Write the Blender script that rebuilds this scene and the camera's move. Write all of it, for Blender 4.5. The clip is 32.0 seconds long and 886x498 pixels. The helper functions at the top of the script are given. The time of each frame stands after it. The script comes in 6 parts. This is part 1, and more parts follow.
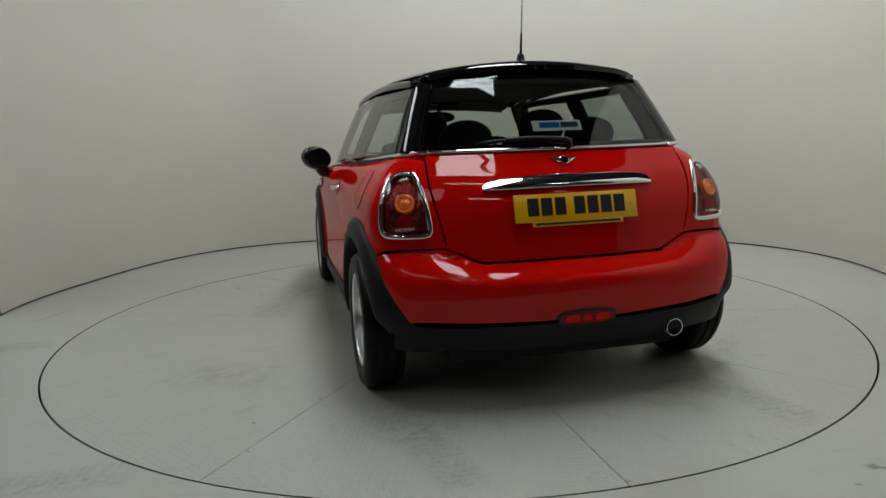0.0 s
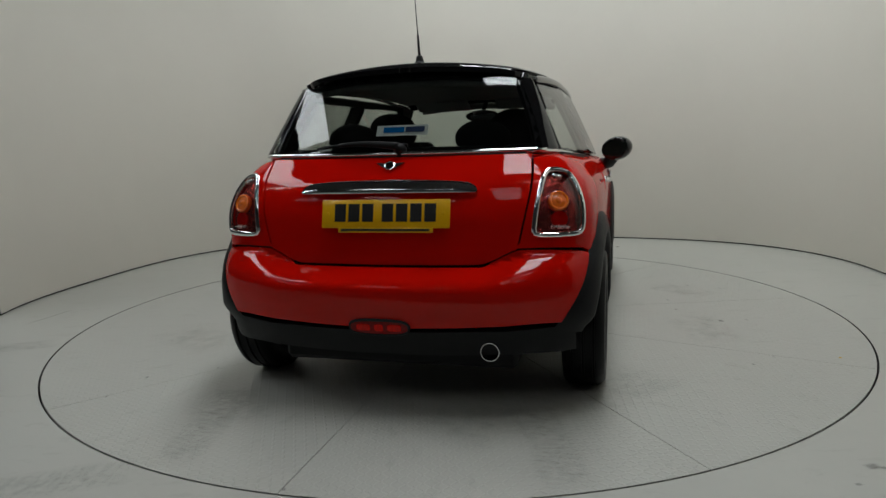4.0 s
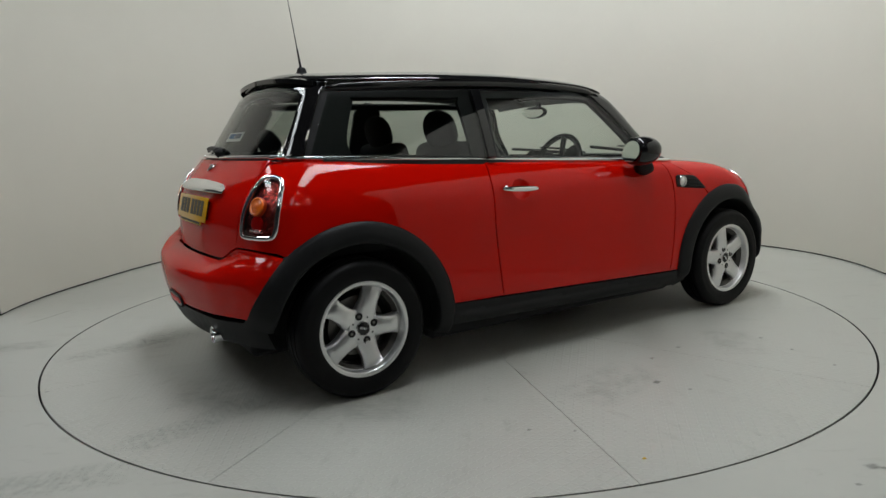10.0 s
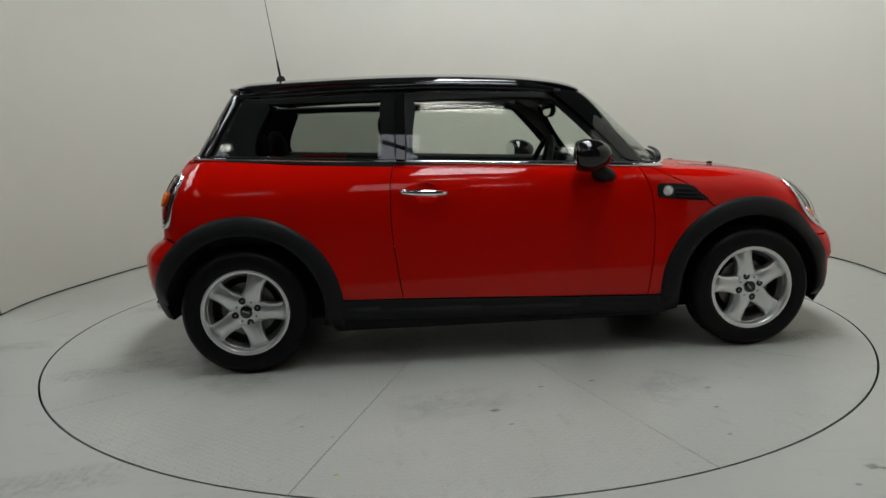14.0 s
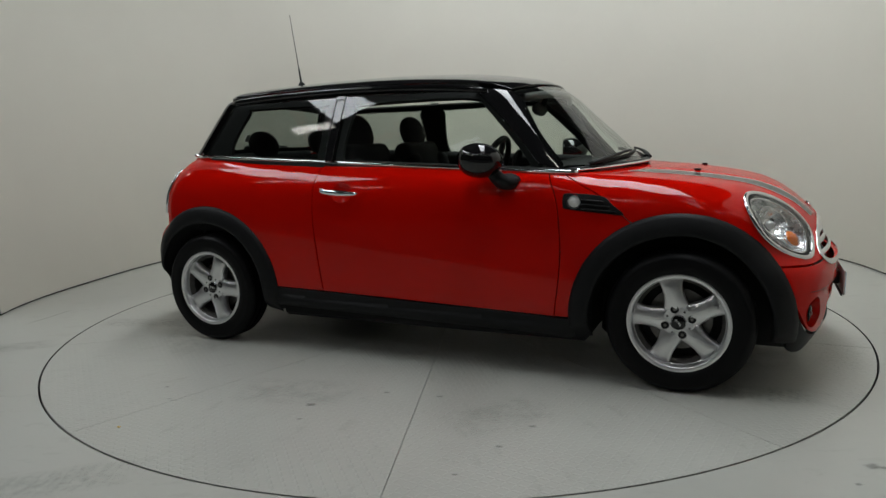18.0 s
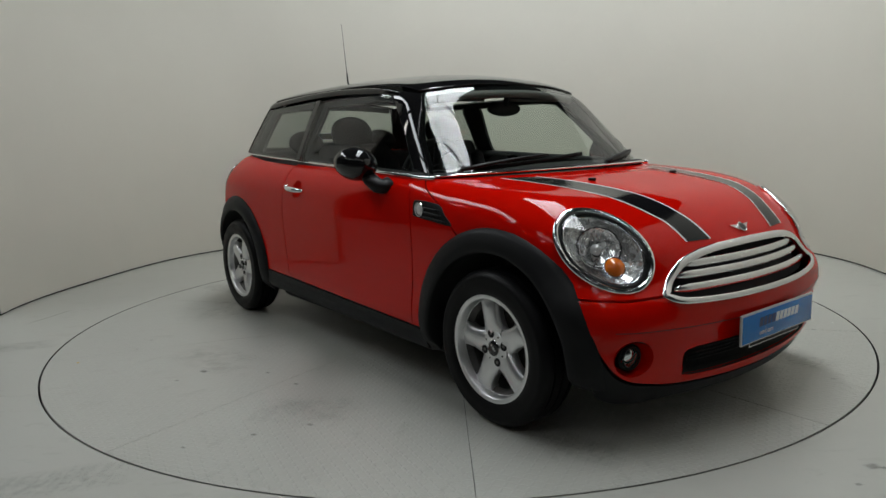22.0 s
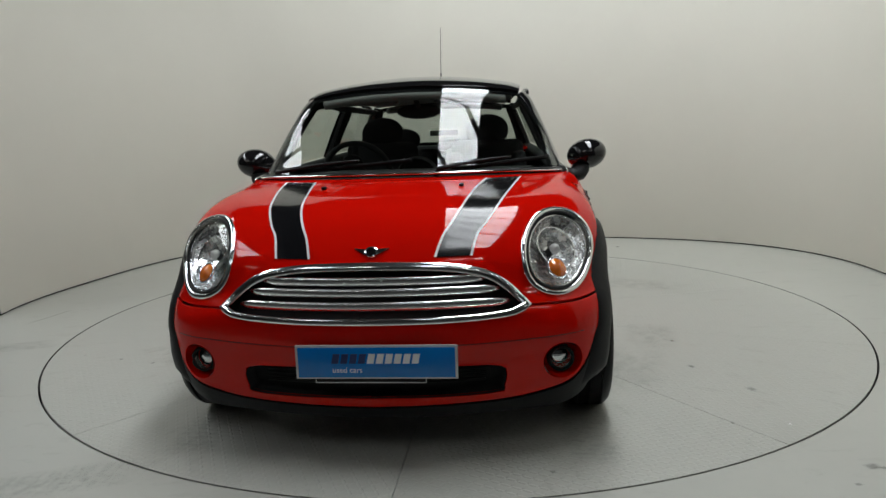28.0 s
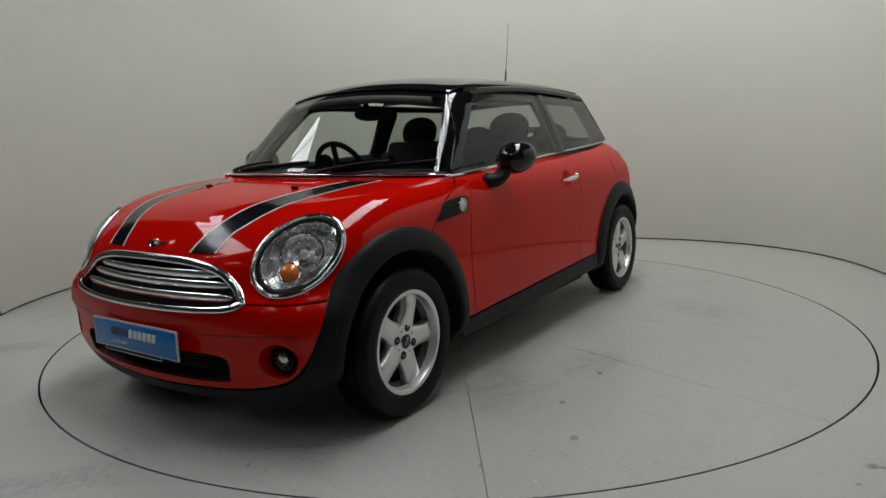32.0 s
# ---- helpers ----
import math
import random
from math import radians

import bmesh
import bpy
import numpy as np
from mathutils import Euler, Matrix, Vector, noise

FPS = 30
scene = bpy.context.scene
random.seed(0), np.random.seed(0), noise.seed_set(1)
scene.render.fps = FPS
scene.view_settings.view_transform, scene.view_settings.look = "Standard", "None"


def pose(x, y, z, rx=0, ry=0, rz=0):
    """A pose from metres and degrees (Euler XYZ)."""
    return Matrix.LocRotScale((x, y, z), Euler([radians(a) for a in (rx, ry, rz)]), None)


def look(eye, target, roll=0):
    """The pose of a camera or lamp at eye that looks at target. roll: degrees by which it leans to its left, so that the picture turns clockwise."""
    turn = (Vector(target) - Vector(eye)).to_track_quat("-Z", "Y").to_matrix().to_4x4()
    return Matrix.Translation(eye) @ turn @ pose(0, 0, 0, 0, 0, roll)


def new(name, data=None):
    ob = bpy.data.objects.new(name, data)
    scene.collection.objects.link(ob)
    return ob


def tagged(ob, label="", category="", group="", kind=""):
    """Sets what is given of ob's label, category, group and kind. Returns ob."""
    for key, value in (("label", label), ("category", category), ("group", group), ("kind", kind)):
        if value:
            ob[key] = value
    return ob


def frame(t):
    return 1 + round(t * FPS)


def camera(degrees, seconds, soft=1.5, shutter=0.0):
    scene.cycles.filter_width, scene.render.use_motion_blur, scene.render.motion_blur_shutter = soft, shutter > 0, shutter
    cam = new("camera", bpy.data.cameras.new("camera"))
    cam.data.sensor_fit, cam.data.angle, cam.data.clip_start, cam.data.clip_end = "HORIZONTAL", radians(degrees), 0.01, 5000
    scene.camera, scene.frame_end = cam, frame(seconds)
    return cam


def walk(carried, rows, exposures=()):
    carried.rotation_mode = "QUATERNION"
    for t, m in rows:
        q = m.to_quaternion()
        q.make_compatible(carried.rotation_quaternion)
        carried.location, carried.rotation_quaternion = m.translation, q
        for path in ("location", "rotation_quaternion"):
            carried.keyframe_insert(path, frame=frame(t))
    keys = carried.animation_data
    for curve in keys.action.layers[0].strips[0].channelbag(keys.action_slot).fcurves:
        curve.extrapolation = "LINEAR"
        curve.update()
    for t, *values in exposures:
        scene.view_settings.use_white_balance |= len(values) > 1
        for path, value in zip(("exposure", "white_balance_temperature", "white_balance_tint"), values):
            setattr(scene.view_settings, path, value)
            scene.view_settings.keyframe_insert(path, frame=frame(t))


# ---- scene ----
# Static camera on a stand, level with the belt line of the car, facing a turntable.
FOV = 65.871
EYE = Vector((0.0, -4.138, 1.081))
PITCH, YAW, ROLL = radians(-9.274), radians(0.716), -1.8915
AIM = EYE + Vector((-math.sin(YAW) * math.cos(PITCH), math.cos(YAW) * math.cos(PITCH), math.sin(PITCH)))
cam = camera(FOV, 32.0)
walk(cam, [(0.0, look(EYE, AIM, ROLL)), (32.0, look(EYE, AIM, ROLL))], exposures=[(0.0, -0.22), (1.0, -0.24), (2.0, -0.29), (3.0, -0.31), (6.0, -0.26), (7.0, -0.17), (8.0, 0.03), (9.0, 0.08), (11.0, -0.09), (13.0, -0.06), (14.0, -0.06), (17.0, -0.16), (18.0, -0.18), (20.0, -0.11), (21.0, -0.20), (22.0, -0.18), (24.0, -0.04), (25.0, -0.01), (28.0, 0.05), (29.0, -0.09), (30.0, -0.22), (31.0, -0.25), (32.0, -0.27)])

# Turntable: constant clockwise spin; the car stands a little off its axis.
TABLE_R = 2.236
TURN_START, TURN_RATE = 104.45, -7.108
CAR_X, CAR_Y = 0.1728, -0.1140

# ---- light ----
world = bpy.data.worlds.new("sky")
scene.world = world
world.use_nodes = True
wn, wl = world.node_tree.nodes, world.node_tree.links
sky = wn.new("ShaderNodeTexSky")
sky.sky_type = "NISHITA"
sky.sun_disc = False
sky.sun_elevation, sky.sun_rotation = radians(35), radians(150)
wl.new(sky.outputs[0], wn["Background"].inputs[0])
wn["Background"].inputs[1].default_value = 0.1

def skylight_lamp(x, y, z, sx, sy, watts, color, aim=None):
    data = bpy.data.lights.new("skylight", "AREA")
    data.shape, data.size, data.size_y, data.energy, data.color = "RECTANGLE", sx, sy, watts, color
    ob = new("skylight", data)
    ob.matrix_world = look((x, y, z), aim or (x, y + 0.001, z - 1))
    return ob


# ---- materials ----
def material(name, color, rough=0.5, metal=0.0, coat=0.0, spec=0.5, var=0.0, scale=8.0, bump=0.0, bump_scale=60.0, rvar=0.0, emit=0.0, object_space=True, dist=0.002):
    m = bpy.data.materials.new(name)
    m.use_nodes = True
    n, l = m.node_tree.nodes, m.node_tree.links
    b = n["Principled BSDF"]
    b.inputs["Base Color"].default_value = (*color, 1)
    b.inputs["Roughness"].default_value = rough
    b.inputs["Metallic"].default_value = metal
    b.inputs["Coat Weight"].default_value = coat
    b.inputs["Coat Roughness"].default_value = 0.015
    b.inputs["Specular IOR Level"].default_value = spec
    if emit:
        b.inputs["Emission Color"].default_value = (*color, 1)
        b.inputs["Emission Strength"].default_value = emit
    tc = n.new("ShaderNodeTexCoord")
    if var or rvar:
        t1 = n.new("ShaderNodeTexNoise")
        t1.inputs["Scale"].default_value = scale
        t1.inputs["Detail"].default_value = 8
        t1.inputs["Roughness"].default_value = 0.65
        l.new(tc.outputs["Object"], t1.inputs["Vector"])
        if var:
            r = n.new("ShaderNodeMapRange")
            r.inputs["From Min"].default_value, r.inputs["From Max"].default_value = 0.3, 0.7
            r.inputs["To Min"].default_value, r.inputs["To Max"].default_value = 1 - var, 1 + var
            l.new(t1.outputs["Fac"], r.inputs["Value"])
            mx = n.new("ShaderNodeVectorMath")
            mx.operation = "SCALE"
            mx.inputs[0].default_value = color
            l.new(r.outputs[0], mx.inputs["Scale"])
            l.new(mx.outputs[0], b.inputs["Base Color"])
        if rvar:
            r2 = n.new("ShaderNodeMapRange")
            r2.inputs["From Min"].default_value, r2.inputs["From Max"].default_value = 0.3, 0.7
            r2.inputs["To Min"].default_value, r2.inputs["To Max"].default_value = rough - rvar, rough + rvar
            l.new(t1.outputs["Fac"], r2.inputs["Value"])
            l.new(r2.outputs[0], b.inputs["Roughness"])
    if bump:
        t2 = n.new("ShaderNodeTexNoise")
        t2.inputs["Scale"].default_value = bump_scale
        t2.inputs["Detail"].default_value = 4
        l.new(tc.outputs["Object"], t2.inputs["Vector"])
        bp = n.new("ShaderNodeBump")
        bp.inputs["Strength"].default_value, bp.inputs["Distance"].default_value = bump, dist
        l.new(t2.outputs["Fac"], bp.inputs["Height"])
        l.new(bp.outputs[0], b.inputs["Normal"])
    return m


def glass_material(name, tint, gloss_rough=0.0):
    """Thin glass: clear tint, with gloss that grows towards grazing angles alike on both faces."""
    m = bpy.data.materials.new(name)
    m.use_nodes = True
    n, l = m.node_tree.nodes, m.node_tree.links
    n.remove(n["Principled BSDF"])
    tr, gl, mix, lw = (n.new("ShaderNode" + k) for k in ("BsdfTransparent", "BsdfGlossy", "MixShader", "LayerWeight"))
    tr.inputs[0].default_value = (*tint, 1)
    gl.inputs["Roughness"].default_value = gloss_rough
    lw.inputs["Blend"].default_value = 0.5
    pw, ml = n.new("ShaderNodeMath"), n.new("ShaderNodeMath")
    pw.operation, ml.operation = "POWER", "MULTIPLY_ADD"
    pw.inputs[1].default_value = 5.0
    ml.inputs[1].default_value, ml.inputs[2].default_value = 0.88, 0.056
    l.new(lw.outputs["Facing"], pw.inputs[0])
    l.new(pw.outputs[0], ml.inputs[0])
    l.new(ml.outputs[0], mix.inputs[0])
    l.new(tr.outputs[0], mix.inputs[1])
    l.new(gl.outputs[0], mix.inputs[2])
    l.new(mix.outputs[0], n["Material Output"].inputs[0])
    return m


RED = material("red_paint", (0.55, 0.004, 0.001), 0.5, 0.0, coat=0.60, spec=0.0, var=0.02, scale=300)
RED.node_tree.nodes["Principled BSDF"].inputs["Coat IOR"].default_value = 1.5
RED.node_tree.nodes["Principled BSDF"].inputs["Coat Roughness"].default_value = 0.03
BLACK_GLOSS = material("black_gloss_paint", (0.0075, 0.0075, 0.008), 0.4, coat=1.0, spec=0.0)
STRIPE = material("black_stripe_vinyl", (0.006, 0.006, 0.007), 0.13, spec=0.28, var=0.1, scale=60, rvar=0.03)
WHITE_EDGE = material("white_vinyl", (0.75, 0.75, 0.75), 0.3)
PLASTIC = material("black_textured_plastic", (0.009, 0.0095, 0.010), 0.5, spec=0.19, var=0.15, scale=30, bump=0.25, bump_scale=500, rvar=0.06, dist=0.0006)
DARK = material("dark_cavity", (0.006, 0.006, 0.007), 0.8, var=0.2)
CHROME = material("chrome", (0.82, 0.82, 0.83), 0.06, 1.0, rvar=0.02, scale=30)
ALLOY = material("silver_alloy", (0.75, 0.75, 0.755), 0.33, 0.9, coat=0.25, var=0.025, scale=25, rvar=0.02)
RUBBER = material("tyre_rubber", (0.004, 0.004, 0.0045), 0.45, spec=0.15, var=0.25, scale=18, bump=0.15, bump_scale=300, rvar=0.1, dist=0.0008)
CABIN = material("dark_cabin_trim", (0.022, 0.022, 0.0225), 0.7, spec=0.25, var=0.15, scale=25, bump=0.2, bump_scale=400)
CLOTH = material("dark_seat_cloth", (0.022, 0.022, 0.024), 0.9, spec=0.25, var=0.2, scale=60, bump=0.4, bump_scale=700)
GREY_TRIM = material("grey_headliner", (0.20, 0.20, 0.195), 0.9, var=0.05, scale=60, bump=0.2, bump_scale=500)
GLASS = glass_material("clear_car_glass", (0.86, 0.91, 0.87))
TINT = glass_material("tinted_car_glass", (0.56, 0.60, 0.57))
LENS = glass_material("clear_lens", (0.93, 0.94, 0.94))
# ---- mesh helpers ----
def mesh_object(name, verts, faces, mat, parent=None, label="", normals=None, smooth=True, kind=""):
    """One mesh object from arrays; normals: one direction per face corner."""
    me = bpy.data.meshes.new(name)
    me.from_pydata([tuple(map(float, v)) for v in verts], [], [tuple(map(int, f)) for f in faces])
    me.update()
    me.materials.append(mat)
    if smooth:
        me.polygons.foreach_set("use_smooth", np.ones(len(me.polygons), bool))
    if normals is not None:
        me.normals_split_custom_set([tuple(map(float, n)) for n in normals])
    ob = new(name, me)
    if parent is not None:
        ob.parent = parent
    if label:
        ob["label"] = label
    if kind:
        ob["kind"] = kind
    return ob


def part(name, bm, mat, parent, label="", smooth=True, angle=40):
    """Links a bmesh as one mesh object under a thing or a part."""
    me = bpy.data.meshes.new(name)
    bm.normal_update()
    if smooth:
        lim = radians(angle)
        for f in bm.faces:
            f.smooth = True
        for e in bm.edges:
            if len(e.link_faces) == 2 and e.calc_face_angle(0) > lim:
                e.smooth = False
    bm.to_mesh(me)
    bm.free()
    me.materials.append(mat)
    ob = new(name, me)
    ob.parent = parent
    if label:
        ob["label"] = label
    return ob


def spline(pts, step, closed=False):
    """Catmull-Rom through the points, sampled about every step."""
    p = np.array(pts, float)
    if len(p) == 2:
        n = max(1, int(np.ceil(np.linalg.norm(p[1] - p[0]) / step)))
        return p[0] + (p[1] - p[0]) * np.linspace(0, 1, n + 1)[:, None]
    q = np.vstack([p[-1], p, p[:2]]) if closed else np.vstack([2 * p[0] - p[1], p, 2 * p[-1] - p[-2]])
    out = []
    for i in range(len(q) - 3):
        a, b, c, d = q[i:i + 4]
        n = max(2, int(np.ceil(np.linalg.norm(c - b) / step)))
        t = np.linspace(0, 1, n, endpoint=False)[:, None]
        out.append(0.5 * (2 * b + (c - a) * t + (2 * a - 5 * b + 4 * c - d) * t ** 2 + (3 * b - a - 3 * c + d) * t ** 3))
    out = np.vstack(out)
    return out if closed else np.vstack([out, p[-1:]])


def chain(sections, step):
    """A closed outline from sections that meet at corners."""
    out = [spline(s, step)[:-1] for s in sections]
    return np.vstack(out)


def smax(a, b, k):
    h = np.clip(0.5 + 0.5 * (a - b) / k, 0, 1)
    return b + (a - b) * h + k * h * (1 - h)


def smooth_step(a, b, x):
    t = np.clip((x - a) / (b - a), 0, 1)  # a > b runs downwards
    return t * t * (3 - 2 * t)


def profile(xs, ys):
    """A smooth one-dimensional curve through control values (monotone cubic)."""
    xs, ys = np.array(xs, float), np.array(ys, float)
    d = np.diff(ys) / np.diff(xs)
    m = np.concatenate([[d[0]], (d[:-1] + d[1:]) / 2, [d[-1]]])
    for i in range(len(d)):
        if d[i] * m[i] <= 0:
            m[i] = 0
        if d[i] * m[i + 1] <= 0:
            m[i + 1] = 0

    def f(x):
        x = np.clip(x, xs[0], xs[-1])
        i = np.clip(np.searchsorted(xs, x) - 1, 0, len(xs) - 2)
        h = xs[i + 1] - xs[i]
        t = (x - xs[i]) / h
        return ((1 + 2 * t) * (1 - t) ** 2 * ys[i] + t * (1 - t) ** 2 * h * m[i] + t * t * (3 - 2 * t) * ys[i + 1] + t * t * (t - 1) * h * m[i + 1])
    return f


# ---- the car's form: x forward from mid wheelbase, y to its left, z up from the deck ----
belt = lambda x: 0.947 - 0.047 * x
nose_x = profile([0.12, 0.22, 0.30, 0.405, 0.43, 0.50, 0.53, 0.56, 0.68, 0.76, 0.86, 1.0], [1.77, 1.83, 1.85, 1.857, 1.868, 1.867, 1.857, 1.832, 1.79, 1.735, 1.64, 1.50])
tail_x = profile([0.20, 0.30, 0.40, 0.50, 0.60, 0.68, 0.80, 0.90, 0.975, 1.05], [-1.63, -1.68, -1.705, -1.716, -1.714, -1.709, -1.697, -1.652, -1.592, -1.53])
hood_z = profile([0.70, 1.0, 1.27, 1.5, 1.65, 1.76, 1.9], [0.93, 0.912, 0.884, 0.843, 0.797, 0.735, 0.62])


def gate_edge(ay):
    """Height of the seam between tailgate and rear bumper."""
    return 0.594 + 0.060 * smooth_step(0.36, 0.54, ay)


def body_form(x, y, z, rise=0.0):
    ay = np.abs(y)
    w = 0.815 - 0.04 * np.clip((x - 0.8) / 0.8, 0, 2) ** 2 - 0.03 * np.clip((-0.9 - x) / 0.7, 0, 2) ** 2
    w = w - 1.25 * np.clip(z - 0.6, 0, 1) ** 3 - 1.6 * np.clip(z - 0.80, 0, 1) ** 2 * (1 - smooth_step(0.5, 1.0, x)) - 1.3 * np.clip(0.36 - z, 0, 1) ** 2
    low = smooth_step(0.66, 0.43, z)
    w = w + 0.006 * low * smooth_step(1.2, 1.6, x)
    f = smax(ay - w, x - (nose_x(z) - (0.36 - 0.085 * low) * ay ** 2), 0.22 - 0.07 * low)
    c = smooth_step(0.34, 0.60, ay)
    u = np.clip((0.593 + 0.045 * c - z) / (0.085 + 0.045 * c), 0, 1)
    ledge = 0.108 * (1 - (1 - u) ** 2.4) * (1 - 0.35 * smooth_step(0.45, 0.75, ay))
    f = smax(f, -x + tail_x(z) - ledge + 0.2 * ay ** 2, 0.14)
    b = smooth_step(0.62, 1.0, x)
    top = belt(x) * (1 - b) + (hood_z(x) - 0.035 * ay ** 2 + 0.009 * (1 - smooth_step(0.22, 0.40, ay)) * smooth_step(1.0, 1.2, x) * (1 - smooth_step(1.6, 1.76, x))) * b
    return smax(f, z - top - rise, 0.05 + 0.09 * b)


def gate_form(x, y, z):
    """The tail without its rounded top, for the panel that runs up to the rear glass."""
    return body_form(x, y, z, 0.04)


def roof_bow(x):
    """Fall of the roof from its crown, steeper just behind the windscreen."""
    return np.where(x > -0.4, 0.055, 0.03) * ((x + 0.4) / 0.9) ** 2 + 0.022 * np.clip((x - 0.12) / 0.38, 0, 2) ** 2


def cabin_form(x, y, z):
    ay = np.abs(y)
    w = 0.742 - 0.42 * (z - 0.95) - 0.14 * np.clip(z - 1.0, 0, 1) ** 2 - 0.08 * np.clip((-x - 0.3) / 1.2, 0, 2) ** 2 - 0.06 * np.clip(x / 0.8, 0, 2) ** 2
    f = smax((ay - w) * 0.9, (x - (1.0 - 1.075 * (z - 0.905) - 0.46 * ay ** 2)) * 0.68, 0.05)
    f = smax(f, (-x - 1.568 + 0.66 * (z - 1.0) + 0.29 * ay ** 2) * 0.84, 0.05)
    return smax(f, z - (1.423 - roof_bow(x) - 0.20 * ay ** 2), 0.055)


def slope(form, p, e=1e-3):
    g = np.stack([form(*(p + e * np.eye(3)[i]).T) - form(*(p - e * np.eye(3)[i]).T) for i in range(3)], 1)
    return g / np.linalg.norm(g, axis=1)[:, None]


class Chart:
    """Two coordinates on the form: side (x, z), end (y, z), or round (turn, rise) about a centre."""

    def __init__(self, kind, o=(0, 0, 0), sign=1):
        self.kind, self.o, self.sign = kind, np.array(o, float), sign

    def uv(self, p):
        p = np.atleast_2d(np.array(p, float))
        if self.kind == "side":
            return p[:, [0, 2]]
        if self.kind == "end":
            return p[:, [1, 2]]
        if self.kind == "top":
            return p[:, [0, 1]]
        d = p - self.o
        return np.stack([np.arctan2(d[:, 1], d[:, 0] * self.sign), np.arctan2(d[:, 2], np.hypot(d[:, 0], d[:, 1]))], 1)

    def rays(self, q):
        z = np.zeros(len(q))
        if self.kind == "side":
            return np.stack([q[:, 0], z, q[:, 1]], 1), np.stack([z, z + self.sign, z], 1)
        if self.kind == "end":
            return np.stack([z + self.o[0], q[:, 0], q[:, 1]], 1), np.stack([z + self.sign, z, z], 1)
        if self.kind == "top":
            return np.stack([q[:, 0], q[:, 1], z + self.o[2]], 1), np.stack([z, z, z + 1], 1)
        c = np.cos(q[:, 1])
        return np.tile(self.o, (len(q), 1)), np.stack([self.sign * c * np.cos(q[:, 0]), c * np.sin(q[:, 0]), np.sin(q[:, 1])], 1)

    def lift(self, form, q, off=0.0):
        o, d = self.rays(q)
        lo, hi = np.zeros(len(q)), np.full(len(q), 2.7)
        for _ in range(34):
            mid = (lo + hi) / 2
            out = form(*(o + d * mid[:, None]).T) > 0
            hi, lo = np.where(out, mid, hi), np.where(out, lo, mid)
        p = o + d * ((lo + hi) / 2)[:, None]
        n = slope(form, p)
        return p + n * off, n


def inside(poly, q):
    x, y = q[:, 0][:, None], q[:, 1][:, None]
    a, b = poly, np.roll(poly, -1, 0)
    cond = (a[:, 1] > y) != (b[:, 1] > y)
    with np.errstate(divide="ignore", invalid="ignore"):
        xi = a[:, 0] + (y - a[:, 1]) / (b[:, 1] - a[:, 1]) * (b[:, 0] - a[:, 0])
    return (cond & (x < xi)).sum(1) % 2 == 1


def area(poly):
    b = np.roll(poly, -1, 0)
    return 0.5 * np.sum(poly[:, 0] * b[:, 1] - b[:, 0] * poly[:, 1])


def inset(poly, d):
    """The outline drawn in by d (outlines run anticlockwise)."""
    t = np.roll(poly, -1, 0) - np.roll(poly, 1, 0)
    t /= np.maximum(np.linalg.norm(t, axis=1), 1e-9)[:, None]
    return poly + np.stack([-t[:, 1], t[:, 0]], 1) * d


